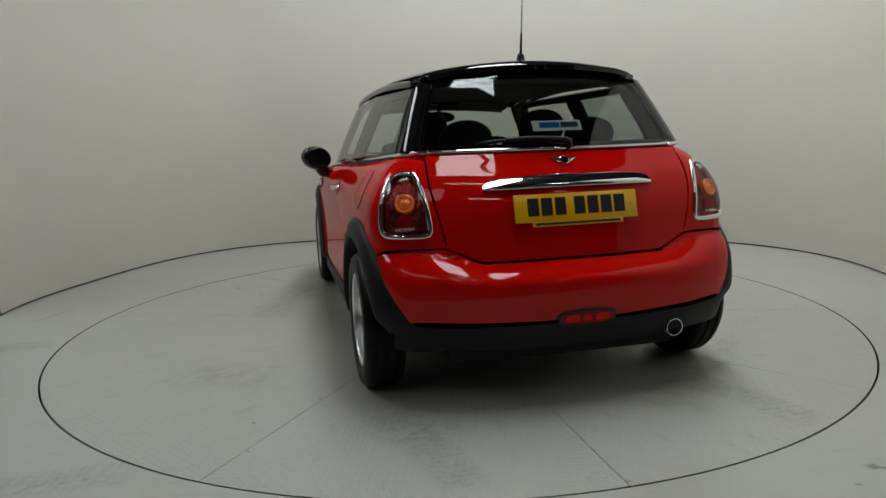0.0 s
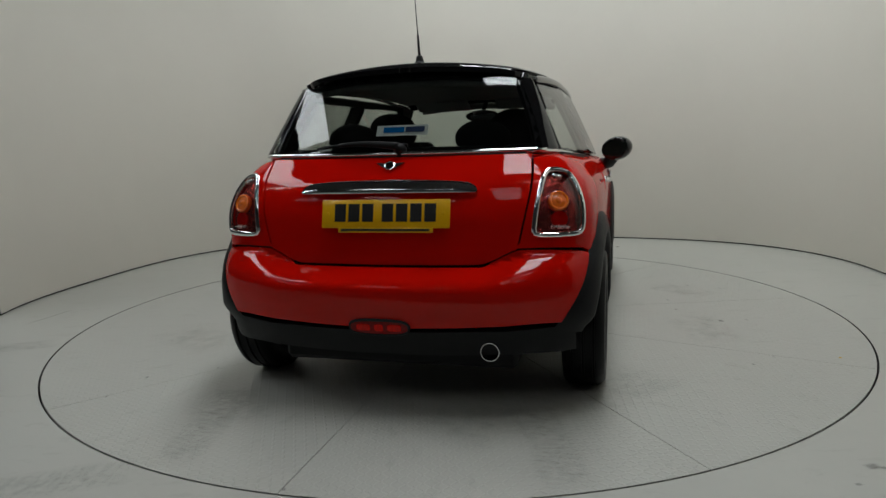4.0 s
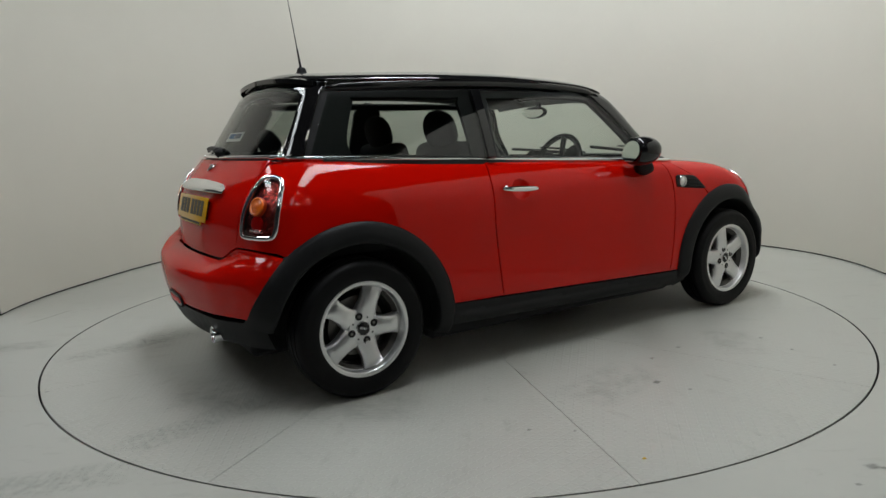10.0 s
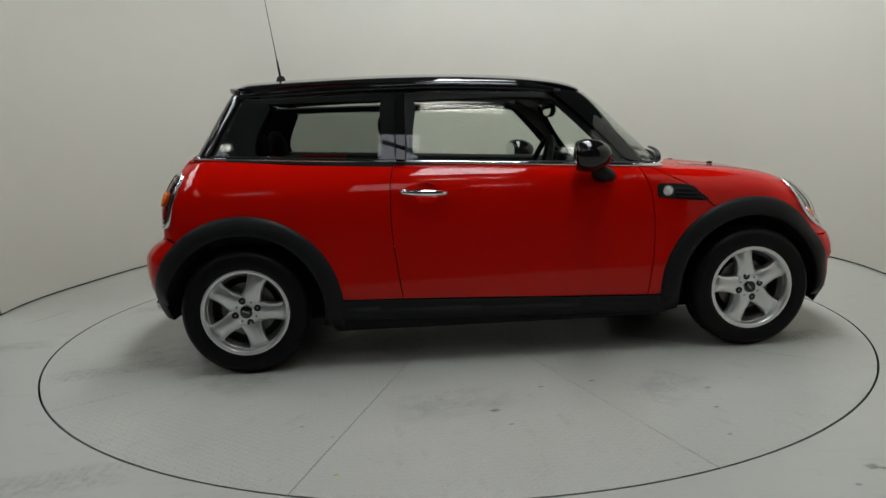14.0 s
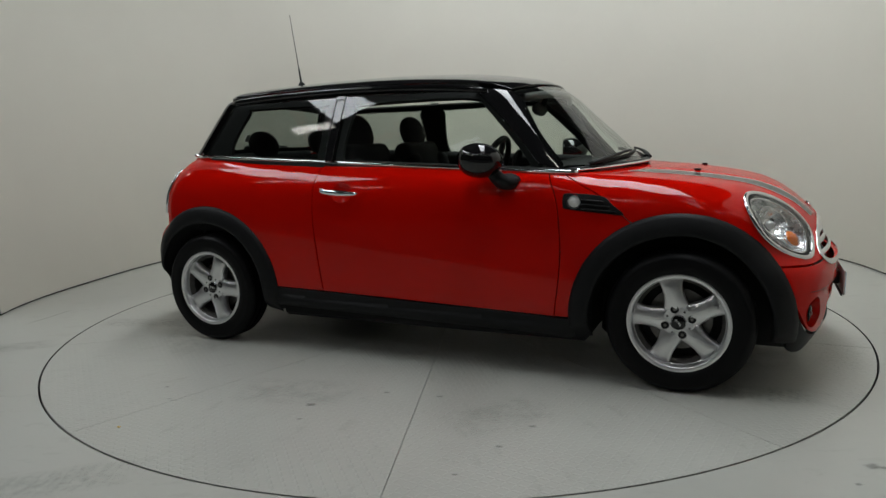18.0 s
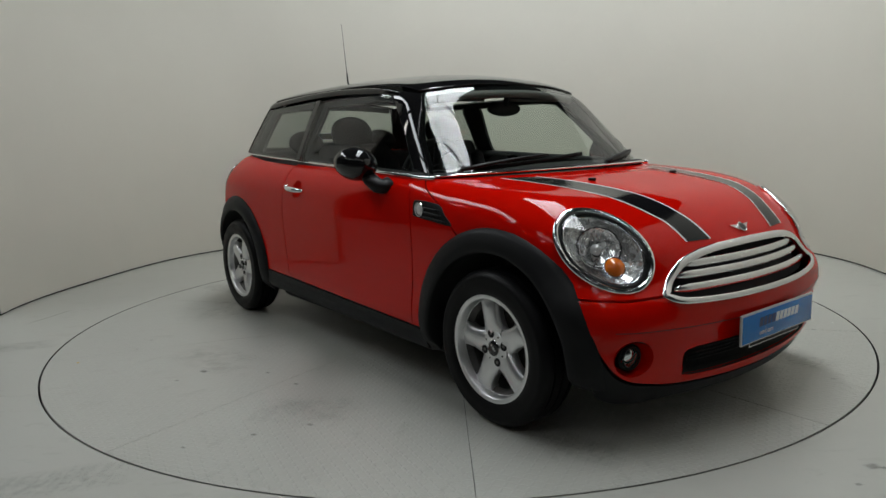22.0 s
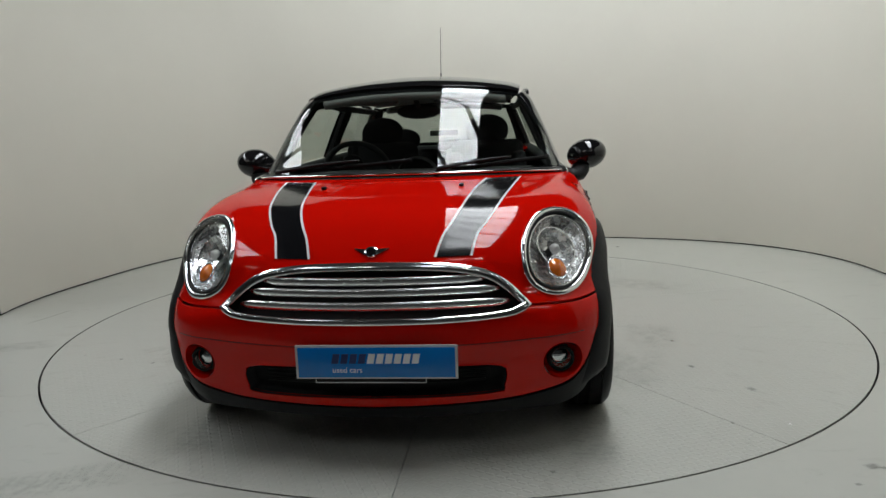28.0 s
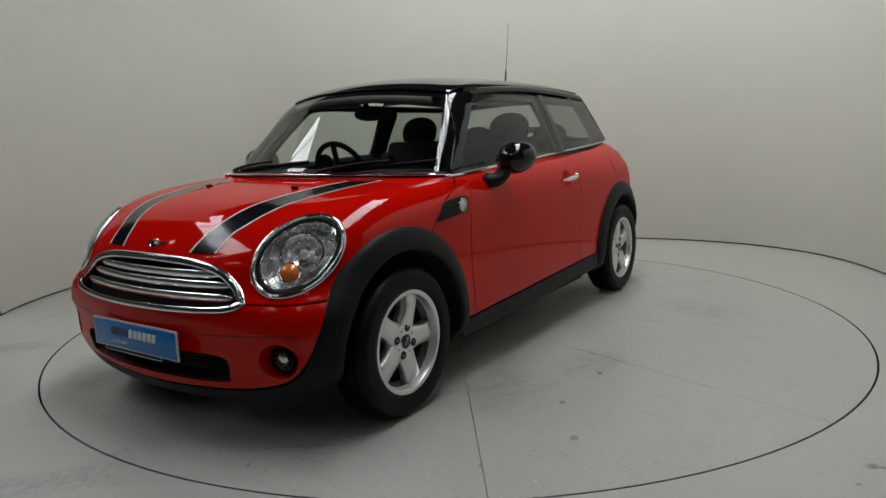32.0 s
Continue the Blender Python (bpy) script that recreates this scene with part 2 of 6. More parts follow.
def sheet(name, mat, parent, chart, form, outline, holes=(), step=0.03, off=0.0, lip=0.014, gap=0.0038, label="", warp=None, thick=0.0):
    """A panel of the car's skin: an outline on a chart, lifted to the form, with turned-in edges."""
    from mathutils.geometry import delaunay_2d_cdt
    loops = [outline if area(outline) > 0 else outline[::-1]]
    loops[0] = inset(loops[0], gap)
    for h in holes:
        h = h if area(h) < 0 else h[::-1]
        loops.append(inset(h, gap))
    lo, hi = loops[0].min(0), loops[0].max(0)
    gx, gy = np.meshgrid(np.arange(lo[0] + step / 2, hi[0], step), np.arange(lo[1] + step / 2, hi[1], step))
    gx[1::2] += step / 2
    g = np.stack([gx.ravel(), gy.ravel()], 1)
    keep = inside(loops[0], g)
    for h in loops[1:]:
        keep &= ~inside(h, g)
    g = g[keep]
    edge_pts = np.vstack(loops)
    if len(g):
        d = np.min(np.linalg.norm(g[:, None] - edge_pts[None], axis=2), axis=1)
        g = g[d > step * 0.55]
    allp = np.vstack([edge_pts, g])
    edges, k = [], 0
    for l in loops:
        n = len(l)
        edges += [(k + i, k + (i + 1) % n) for i in range(n)]
        k += n
    vo, _, fo, _, _, _ = delaunay_2d_cdt([Vector(p) for p in allp], edges, [], 0, 1e-6)
    q = np.array([tuple(v) for v in vo])
    f = np.array([tuple(t) for t in fo])
    c = q[f].mean(1)
    keep = inside(loops[0], c)
    for h in loops[1:]:
        keep &= ~inside(h, c)
    f = f[keep]
    p, n = chart.lift(form, q, off)
    if warp:
        p, n = warp(p, n)
    fn = np.cross(p[f[:, 1]] - p[f[:, 0]], p[f[:, 2]] - p[f[:, 0]])
    flip = np.einsum("ij,ij->i", fn, n[f[:, 0]]) < 0
    f[flip] = f[flip][:, ::-1]
    verts, faces, norms = [tuple(v) for v in p], [tuple(t) for t in f], [n[i] for t in f for i in t]
    if lip:
        count = {}
        for a, b, c_ in f:
            for e in ((a, b), (b, c_), (c_, a)):
                count[e] = count.get(e, 0) + 1
        rim = [e for e in count if (e[1], e[0]) not in count]
        low = {}
        r = 0.0022
        out = {}
        for a, b in rim:
            s = np.cross(p[b] - p[a], n[a])
            s = s / max(np.linalg.norm(s), 1e-9)
            for i in (a, b):
                out.setdefault(i, []).append(s)
        for i, ss in out.items():
            s = np.mean(ss, 0)
            s = s / max(np.linalg.norm(s), 1e-9)
            out[i] = s
            low[i] = (len(verts), len(verts) + 1)
            verts.append(tuple(p[i] + s * r * 0.8 - n[i] * r))
            verts.append(tuple(p[i] + s * r * 0.8 - n[i] * lip))
        for a, b in rim:
            faces.append((b, a, low[a][0], low[b][0]))
            norms += [n[b], n[a], out[a], out[b]]
            faces.append((low[b][0], low[a][0], low[a][1], low[b][1]))
            norms += [out[b], out[a], out[a], out[b]]
    return mesh_object(name, verts, faces, mat, parent, label, norms)


def tube(name, pts, radius, mat, parent, label="", seg=8, flat=(1.0, 1.0), up=None, closed=False, caps=True):
    """A bar swept along points; flat squeezes its section sideways and upwards."""
    p = np.array(pts, float)
    n = len(p)
    t = np.roll(p, -1, 0) - np.roll(p, 1, 0) if closed else np.gradient(p, axis=0)
    t /= np.linalg.norm(t, axis=1)[:, None]
    u0 = np.array(up if up is not None else (0, 0, 1.0), float)
    u = np.tile(u0, (n, 1)) if u0.ndim == 1 else u0
    s = np.cross(t, u)
    s /= np.maximum(np.linalg.norm(s, axis=1), 1e-6)[:, None]
    u = np.cross(s, t)
    r = np.broadcast_to(np.array(radius, float), (n,))
    a = np.linspace(0, 2 * np.pi, seg, endpoint=False)
    v = (p[:, None] + r[:, None, None] * (np.cos(a)[None, :, None] * s[:, None] * flat[0] + np.sin(a)[None, :, None] * u[:, None] * flat[1])).reshape(-1, 3)
    f = []
    for i in range(n if closed else n - 1):
        j = (i + 1) % n
        for k in range(seg):
            m = (k + 1) % seg
            f.append((i * seg + k, i * seg + m, j * seg + m, j * seg + k))
    if caps and not closed:
        f.append(tuple(range(seg))[::-1])
        f.append(tuple((n - 1) * seg + k for k in range(seg)))
    return mesh_object(name, v, f, mat, parent, label)


def lathe(prof, seg=48, axis="y", arc=None):
    """Vertices and faces of a turned form; prof rows are (radius, along)."""
    a = np.linspace(0, 2 * np.pi, seg, endpoint=False)
    v, f = [], []
    for r, h in prof:
        for t in a:
            c, s = r * math.cos(t), r * math.sin(t)
            v.append((c, h, s) if axis == "y" else ((h, c, s) if axis == "x" else (c, s, h)))
    for i in range(len(prof) - 1):
        for k in range(seg):
            m = (k + 1) % seg
            q = (i * seg + k, i * seg + m, (i + 1) * seg + m, (i + 1) * seg + k)
            f.append(q if axis == "y" else q[::-1])
    return v, f


def turned(name, prof, mat, parent, label="", seg=48, axis="y", m=None, angle=35):
    v, f = lathe(prof, seg, axis)
    bm = bmesh.new()
    bv = [bm.verts.new(p) for p in v]
    for q in f:
        try:
            bm.faces.new([bv[i] for i in q])
        except ValueError:
            pass
    bmesh.ops.remove_doubles(bm, verts=bm.verts, dist=1e-5)
    bmesh.ops.recalc_face_normals(bm, faces=bm.faces)
    if m is not None:
        bm.transform(m)
    return part(name, bm, mat, parent, label, True, angle)


def box_bm(sx, sy, sz, bevel=0.0, seg=2, m=None):
    bm = bmesh.new()
    bmesh.ops.create_cube(bm, size=1.0)
    bmesh.ops.scale(bm, vec=(sx, sy, sz), verts=bm.verts)
    if bevel:
        bmesh.ops.bevel(bm, geom=bm.edges[:], offset=bevel, segments=seg, affect="EDGES", profile=0.5)
    if m is not None:
        bm.transform(m)
    return bm


def mirror_y(p):
    return np.array(p, float) * np.array([1, -1, 1])
# ---- floor, turntable, studio wall ----
def floor_material(name, plate):
    m = material(name, (0.396, 0.40, 0.361), 0.33, var=0.05, scale=1.6, rvar=0.06)
    n, l = m.node_tree.nodes, m.node_tree.links
    b = n["Principled BSDF"]
    tc = n.new("ShaderNodeTexCoord")
    src = b.inputs["Base Color"].links[0].from_socket
    # scuffs and dirt at a second scale
    st = n.new("ShaderNodeTexNoise")
    st.inputs["Scale"].default_value, st.inputs["Detail"].default_value = 5.0, 10
    st.inputs["Roughness"].default_value = 0.72
    mp = n.new("ShaderNodeMapping")
    mp.inputs["Scale"].default_value = (1.0, 2.2, 1.0)
    l.new(tc.outputs["Object"], mp.inputs[0])
    l.new(mp.outputs[0], st.inputs["Vector"])
    rp = n.new("ShaderNodeMapRange")
    rp.inputs["From Min"].default_value, rp.inputs["From Max"].default_value = 0.56, 0.74
    rp.inputs["To Min"].default_value, rp.inputs["To Max"].default_value = 0.0, 0.55
    l.new(st.outputs["Fac"], rp.inputs["Value"])
    mix = n.new("ShaderNodeMix")
    mix.data_type = "RGBA"
    l.new(rp.outputs[0], mix.inputs["Factor"])
    l.new(src, mix.inputs["A"])
    mix.inputs["B"].default_value = (0.27, 0.265, 0.23, 1)
    l.new(mix.outputs["Result"], b.inputs["Base Color"])
    if plate:
        # raised bars of the tread plate, two sets at right angles in turn
        heights = []
        for turn, shift in ((45, 0.0), (-45, 0.5)):
            mm = n.new("ShaderNodeMapping")
            mm.inputs["Rotation"].default_value = (0, 0, radians(turn))
            mm.inputs["Scale"].default_value = (26, 26, 0)
            mm.inputs["Location"].default_value = (shift, shift, 0)
            l.new(tc.outputs["Object"], mm.inputs[0])
            fr = n.new("ShaderNodeVectorMath")
            fr.operation = "FRACTION"
            l.new(mm.outputs[0], fr.inputs[0])
            sub = n.new("ShaderNodeVectorMath")
            sub.operation = "SUBTRACT"
            sub.inputs[1].default_value = (0.5, 0.5, 0)
            l.new(fr.outputs[0], sub.inputs[0])
            sc = n.new("ShaderNodeVectorMath")
            sc.operation = "MULTIPLY"
            sc.inputs[1].default_value = (1.0, 3.2, 0)
            l.new(sub.outputs[0], sc.inputs[0])
            ln = n.new("ShaderNodeVectorMath")
            ln.operation = "LENGTH"
            l.new(sc.outputs[0], ln.inputs[0])
            r = n.new("ShaderNodeMapRange")
            r.inputs["From Min"].default_value, r.inputs["From Max"].default_value = 0.46, 0.30
            l.new(ln.outputs["Value"], r.inputs["Value"])
            heights.append(r.outputs[0])
        mx = n.new("ShaderNodeMath")
        mx.operation = "MAXIMUM"
        l.new(heights[0], mx.inputs[0])
        l.new(heights[1], mx.inputs[1])
        # paint and wear have filled the pattern in places
        wear, wr, worn = n.new("ShaderNodeTexNoise"), n.new("ShaderNodeMapRange"), n.new("ShaderNodeMath")
        wear.inputs["Scale"].default_value, wear.inputs["Detail"].default_value = 1.7, 5
        l.new(tc.outputs["Object"], wear.inputs["Vector"])
        wr.inputs["From Min"].default_value, wr.inputs["From Max"].default_value = 0.42, 0.68
        wr.inputs["To Min"].default_value, wr.inputs["To Max"].default_value = 0.42, 1.0
        l.new(wear.outputs["Fac"], wr.inputs["Value"])
        worn.operation = "MULTIPLY"
        l.new(mx.outputs[0], worn.inputs[0])
        l.new(wr.outputs[0], worn.inputs[1])
        bp = n.new("ShaderNodeBump")
        bp.inputs["Strength"].default_value, bp.inputs["Distance"].default_value = 0.75, 0.0026
        l.new(worn.outputs[0], bp.inputs["Height"])
        l.new(bp.outputs[0], b.inputs["Normal"])
    return m


FLOOR = floor_material("grey_floor_paint", False)
DECK = floor_material("grey_tread_plate", True)
WALL = material("white_studio_wall", (0.57, 0.551, 0.483), 0.75, var=0.02, scale=1.2, bump=0.05, bump_scale=30)
SHED = material("dim_shed_cladding", (0.05, 0.05, 0.049), 0.7, var=0.08, scale=2)


# assumed dark tone for the unseen floor, chosen to weaken bounce and reflections
BOUNCE_CUT = material("dark_bounce_cut", (0.07, 0.07, 0.068), 0.6, var=0.1, scale=2)


def ring_sheet(name, r0, r1, z, mat, seg=180, square=False):
    v, f = [], []
    for i in range(seg):
        a = 2 * math.pi * i / seg
        c, s = math.cos(a), math.sin(a)
        k = 1 / max(abs(c), abs(s)) if square else 1
        v += [(r0 * c, r0 * s, z), (r1 * c * k, r1 * s * k, z)]
    for i in range(seg):
        j = (i + 1) % seg
        f.append((2 * i, 2 * i + 1, 2 * j + 1, 2 * j))
    return mesh_object(name, v, f, mat, smooth=False)


tagged(ring_sheet("floor", TABLE_R + 0.0045, 14.0, 0.0, FLOOR, square=True), "grey painted concrete floor with faint scuffs", "floor", kind="structure")
# dark slab added out of view so less light bounces on to the car
apron = box_bm(24, 10.1, 0.01, 0)
apron.transform(Matrix.Translation((0, -7.95, 0.002)))
tagged(part("bounce_cut_floor", apron, BOUNCE_CUT, None, "", False), "unseen dark floor outside the studio, added to cut bounced light", "floor", kind="structure")
pit = turned("turntable_pit", [(TABLE_R + 0.0045, 0.0), (TABLE_R + 0.0045, -0.12), (0.0, -0.12)], DARK, None, seg=180, axis="z")
tagged(pit, "dark gap round the turntable edge", "pit", kind="structure")

turntable = tagged(new("turntable"), "round grey tread-plate turntable set flush in the floor", "turntable")
SEAM = material("seam_shadow", (0.05, 0.05, 0.048), 0.9)


def deck_pieces():
    """Ten wedge plates that meet at the hub, with fine open seams."""
    r, g = TABLE_R - 0.0045, 0.0014
    v, m = [], 18
    half = radians(18)
    rim = [(r * math.cos(t), r * math.sin(t)) for t in np.linspace(-half + g / r, half - g / r, m)]
    tip = (g / math.sin(half), 0.0)
    poly = [tip] + rim
    n = len(poly)
    v = [(*p, 0.0) for p in poly] + [(*p, -0.010) for p in poly]
    f = [tuple(range(n))] + [(i, i + n, (i + 1) % n + n, (i + 1) % n) for i in range(n)]
    first = None
    for k in range(10):
        if first is None:
            first = mesh_object("deck_plate", v, f, DECK, turntable, smooth=False)
            ob = first
        else:
            ob = new("deck_plate", first.data)
            ob.parent = turntable
        ob.matrix_basis = pose(0, 0, 0, 0, 0, -0.75 + 18 + 36 * k)
    turned("deck_base", [(r, -0.0105), (r, -0.06), (0.0, -0.06), (0.0, -0.0105), (r, -0.0105)], SEAM, turntable, seg=120, axis="z")


deck_pieces()


WHITE_FLAKE = material("white_flake", (0.8, 0.8, 0.78), 0.6)


def decal_material(name, color, lo, hi, scale, strength, tread=0.0):
    """Dirt with gaps: a thin film whose cover follows noise."""
    m = material(name, color, 0.7)
    n, l = m.node_tree.nodes, m.node_tree.links
    tc, tx, rp = n.new("ShaderNodeTexCoord"), n.new("ShaderNodeTexNoise"), n.new("ShaderNodeMapRange")
    tx.inputs["Scale"].default_value, tx.inputs["Detail"].default_value, tx.inputs["Roughness"].default_value = scale, 9, 0.75
    l.new(tc.outputs["Object"], tx.inputs["Vector"])
    rp.inputs["From Min"].default_value, rp.inputs["From Max"].default_value = lo, hi
    rp.inputs["To Max"].default_value = strength
    l.new(tx.outputs["Fac"], rp.inputs["Value"])
    out = rp.outputs[0]
    # fade towards the rim of the film, held in its second coordinate
    uv, gr = n.new("ShaderNodeUVMap"), n.new("ShaderNodeSeparateXYZ")
    l.new(uv.outputs[0], gr.inputs[0])
    mu = n.new("ShaderNodeMath")
    mu.operation = "MULTIPLY"
    l.new(out, mu.inputs[0])
    l.new(gr.outputs["X"], mu.inputs[1])
    out = mu.outputs[0]
    if tread:
        wv = n.new("ShaderNodeTexWave")
        wv.inputs["Scale"].default_value, wv.inputs["Distortion"].default_value = tread, 6.0
        l.new(tc.outputs["Object"], wv.inputs["Vector"])
        m2 = n.new("ShaderNodeMath")
        m2.operation = "MULTIPLY"
        l.new(out, m2.inputs[0])
        soft_print = n.new("ShaderNodeMapRange")
        soft_print.inputs["To Min"].default_value, soft_print.inputs["To Max"].default_value = 0.5, 1.0
        l.new(wv.outputs["Fac"], soft_print.inputs["Value"])
        l.new(soft_print.outputs[0], m2.inputs[1])
        out = m2.outputs[0]
    l.new(out, n["Principled BSDF"].inputs["Alpha"])
    return m


def film(name, pts, half, mat, parent, label="", z=0.0012):
    """A dirt film along points, full in the middle and fading to its edges."""
    p = np.array(pts, float)
    t = np.gradient(p, axis=0)
    t /= np.linalg.norm(t, axis=1)[:, None]
    s = np.stack([-t[:, 1], t[:, 0]], 1)
    cols = (-1.0, -0.6, 0.0, 0.6, 1.0)
    cover = (0.0, 0.8, 1.0, 0.8, 0.0)
    v, c = [], []
    for i in range(len(p)):
        e = min(1.0, min(i, len(p) - 1 - i) / 2.0)
        for k, w in zip(cols, cover):
            v.append((*(p[i] + s[i] * k * half), z))
            c.append(w * e)
    f = [(i * 5 + j + 1, i * 5 + j, i * 5 + j + 5, i * 5 + j + 6) for i in range(len(p) - 1) for j in range(4)]
    ob = mesh_object(name, v, f, mat, parent, label, smooth=False)
    uv = ob.data.uv_layers.new(name="cover")
    for lp in ob.data.loops:
        uv.data[lp.index].uv = (c[lp.vertex_index], 0)
    return ob


TRACK = decal_material("tyre_track_dirt", (0.10, 0.09, 0.07), 0.38, 0.72, 24.0, 0.36, 9.0)
GRIME = decal_material("grime_patch", (0.14, 0.122, 0.09), 0.42, 0.78, 9.0, 0.31)
SPOT = decal_material("dark_spot", (0.04, 0.04, 0.038), 0.25, 0.5, 30.0, 0.42)
for x0, y0, x1, y1 in ((-2.15, 0.475, -1.40, 0.65), (-2.05, -0.875, -1.40, -0.66), (1.4, 0.60, 2.0, 0.62), (1.45, -0.84, 1.95, -0.82)):
    film("tyre_track", [(x0 + (x1 - x0) * k, y0 + (y1 - y0) * k + 0.01 * math.sin(9 * k)) for k in np.linspace(0, 1, 14)], 0.10, TRACK, turntable, "brownish tyre track")
rng = random.Random(5)
for a, r, half, ln in ((-140, 1.5, 0.22, 0.7), (-95, 1.45, 0.16, 0.6), (-60, 1.6, 0.14, 0.5), (40, 1.35, 0.2, 0.7), (65, 1.2, 0.15, 0.5), (120, 1.5, 0.2, 0.6), (160, 1.7, 0.2, 0.5), (-10, 1.75, 0.16, 0.5), (200, 1.6, 0.25, 0.7)):
    ca, sa, d = r * math.cos(radians(a)), r * math.sin(radians(a)), radians(a + rng.uniform(50, 130))
    film("grime_patch", [(ca + t * math.cos(d), sa + t * math.sin(d)) for t in np.linspace(-ln / 2, ln / 2, 9)], half, GRIME, turntable, "faint grime patch")
SPOTS = ((-1.361, 1.172, 12), (-1.613, 1.186, 9), (-1.183, 0.904, 9), (-2.204, 0.02, 9), (-0.736, -1.602, 10), (0.255, -1.333, 12), (0.06, -1.70, 11), (0.02, -1.56, 20),
         (-0.61, -1.711, 8), (1.645, 1.156, 9), (2.036, 0.47, 11), (1.30, 1.344, 22), (1.014, 1.173, 18), (0.613, 1.182, 12), (0.814, -1.902, 10), (0.943, -1.459, 14), (0.49, -1.30, 14), (0.882, -1.661, 12))
for x, y, r in SPOTS:
    k = r / 1000 * 0.8
    film("dark_spot", [(x + t * k * 1.5, y + t * k * 0.6) for t in np.linspace(-1, 1, 7)], k, SPOT, turntable, "small dark mark", 0.0016)
flake = material("yellow_flake", (0.55, 0.36, 0.05), 0.6)
for x, y, r, mt in ((-0.575, -2.005, 0.009, flake), (1.651, 1.36, 0.007, WHITE_FLAKE)):
    turned("paint_flake", [(0.0, 0.003), (r * 0.7, 0.003), (r, 0.0)], mt, turntable, "tiny loose flake", 7, "z", Matrix.Translation((x, y, 0.0)) @ Matrix.Diagonal((1.0, 0.7, 1, 1)))
tagged(film("tyre_track", [(-1.9 + 0.095 * i, -2.24 + 0.033 * i) for i in range(10)], 0.11, TRACK, None), "brownish tyre track on the studio floor", "tyre track", kind="structure")
tagged(film("tyre_track", [(-2.75 + 0.07 * i, -0.55 + 0.02 * i) for i in range(9)], 0.10, GRIME, None), "faint tyre track on the studio floor", "tyre track", kind="structure")
for x, y, r in ((1.322, -2.087, 0.02), (1.213, -2.197, 0.009), (1.35, -2.10, 0.010)):
    tagged(film("dark_spot", [(x + t * r * 1.4, y + t * r * 0.3) for t in np.linspace(-1, 1, 7)], r, SPOT, None, "", 0.0014), "small dark mark on the studio floor", "mark", kind="structure")
# fine crack in the floor paint beside the deck
tagged(film("floor_crack", [(-2.70 + 0.01 * i, 0.02 + 0.036 * i + 0.01 * math.sin(i)) for i in range(11)], 0.006, SPOT, None, "", 0.0014), "fine crack in the floor paint", "crack", kind="structure")


def studio_wall():
    """Curved white backdrop wall: rounded-square plan, slightly turned, open towards the camera."""
    cx, cy, a, b, al, ex = 0.0485, 0.858, 3.047, 2.316, -0.1956, 2.877
    plan = []
    for i in range(-28, 209):
        t = radians(i)
        c, s = math.cos(t), math.sin(t)
        k = (abs(c) ** ex + abs(s) ** ex) ** (-1 / ex)
        u, w = a * k * c, b * k * s
        plan.append((cx + math.cos(al) * u - math.sin(al) * w, cy + math.sin(al) * u + math.cos(al) * w))
    # the wing beside the camera runs on straight towards the opening
    (x1, y1), (x0, y0) = plan[0], plan[6]
    d = math.hypot(x1 - x0, y1 - y0)
    plan = [(x1 + (x1 - x0) / d * k * 0.3 + 0.012 * k * k, y1 + (y1 - y0) / d * k * 0.3) for k in range(7, 0, -1)] + plan
    plan = np.array(plan)
    top = 3.3
    t = np.gradient(plan, axis=0)
    nrm = np.stack([t[:, 1], -t[:, 0]], 1) / np.linalg.norm(t, axis=1)[:, None]
    outer = plan + nrm * 0.1
    n = len(plan)
    v = [(*p, z) for z in (0.012, top) for p in plan] + [(*p, z) for z in (0.012, top) for p in outer]
    f = []
    for i in range(n - 1):
        f += [(i + 1, i, n + i, n + i + 1), (2 * n + i, 2 * n + i + 1, 3 * n + i + 1, 3 * n + i), (n + i, 3 * n + i, 3 * n + i + 1, n + i + 1)]
    ob = mesh_object("wall_back", v, f, WALL)
    tagged(ob, "curved seamless off-white studio backdrop wall", "wall", kind="structure")
    # near-black strip behind the wall's foot: the shade there is put into its colour
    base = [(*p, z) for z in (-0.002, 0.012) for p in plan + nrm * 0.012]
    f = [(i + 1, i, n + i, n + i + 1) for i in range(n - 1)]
    tagged(mesh_object("wall_base_shade", base, f, DARK), "near-black strip at the foot of the wall, coloured as its shade", "gap", kind="structure")


studio_wall()


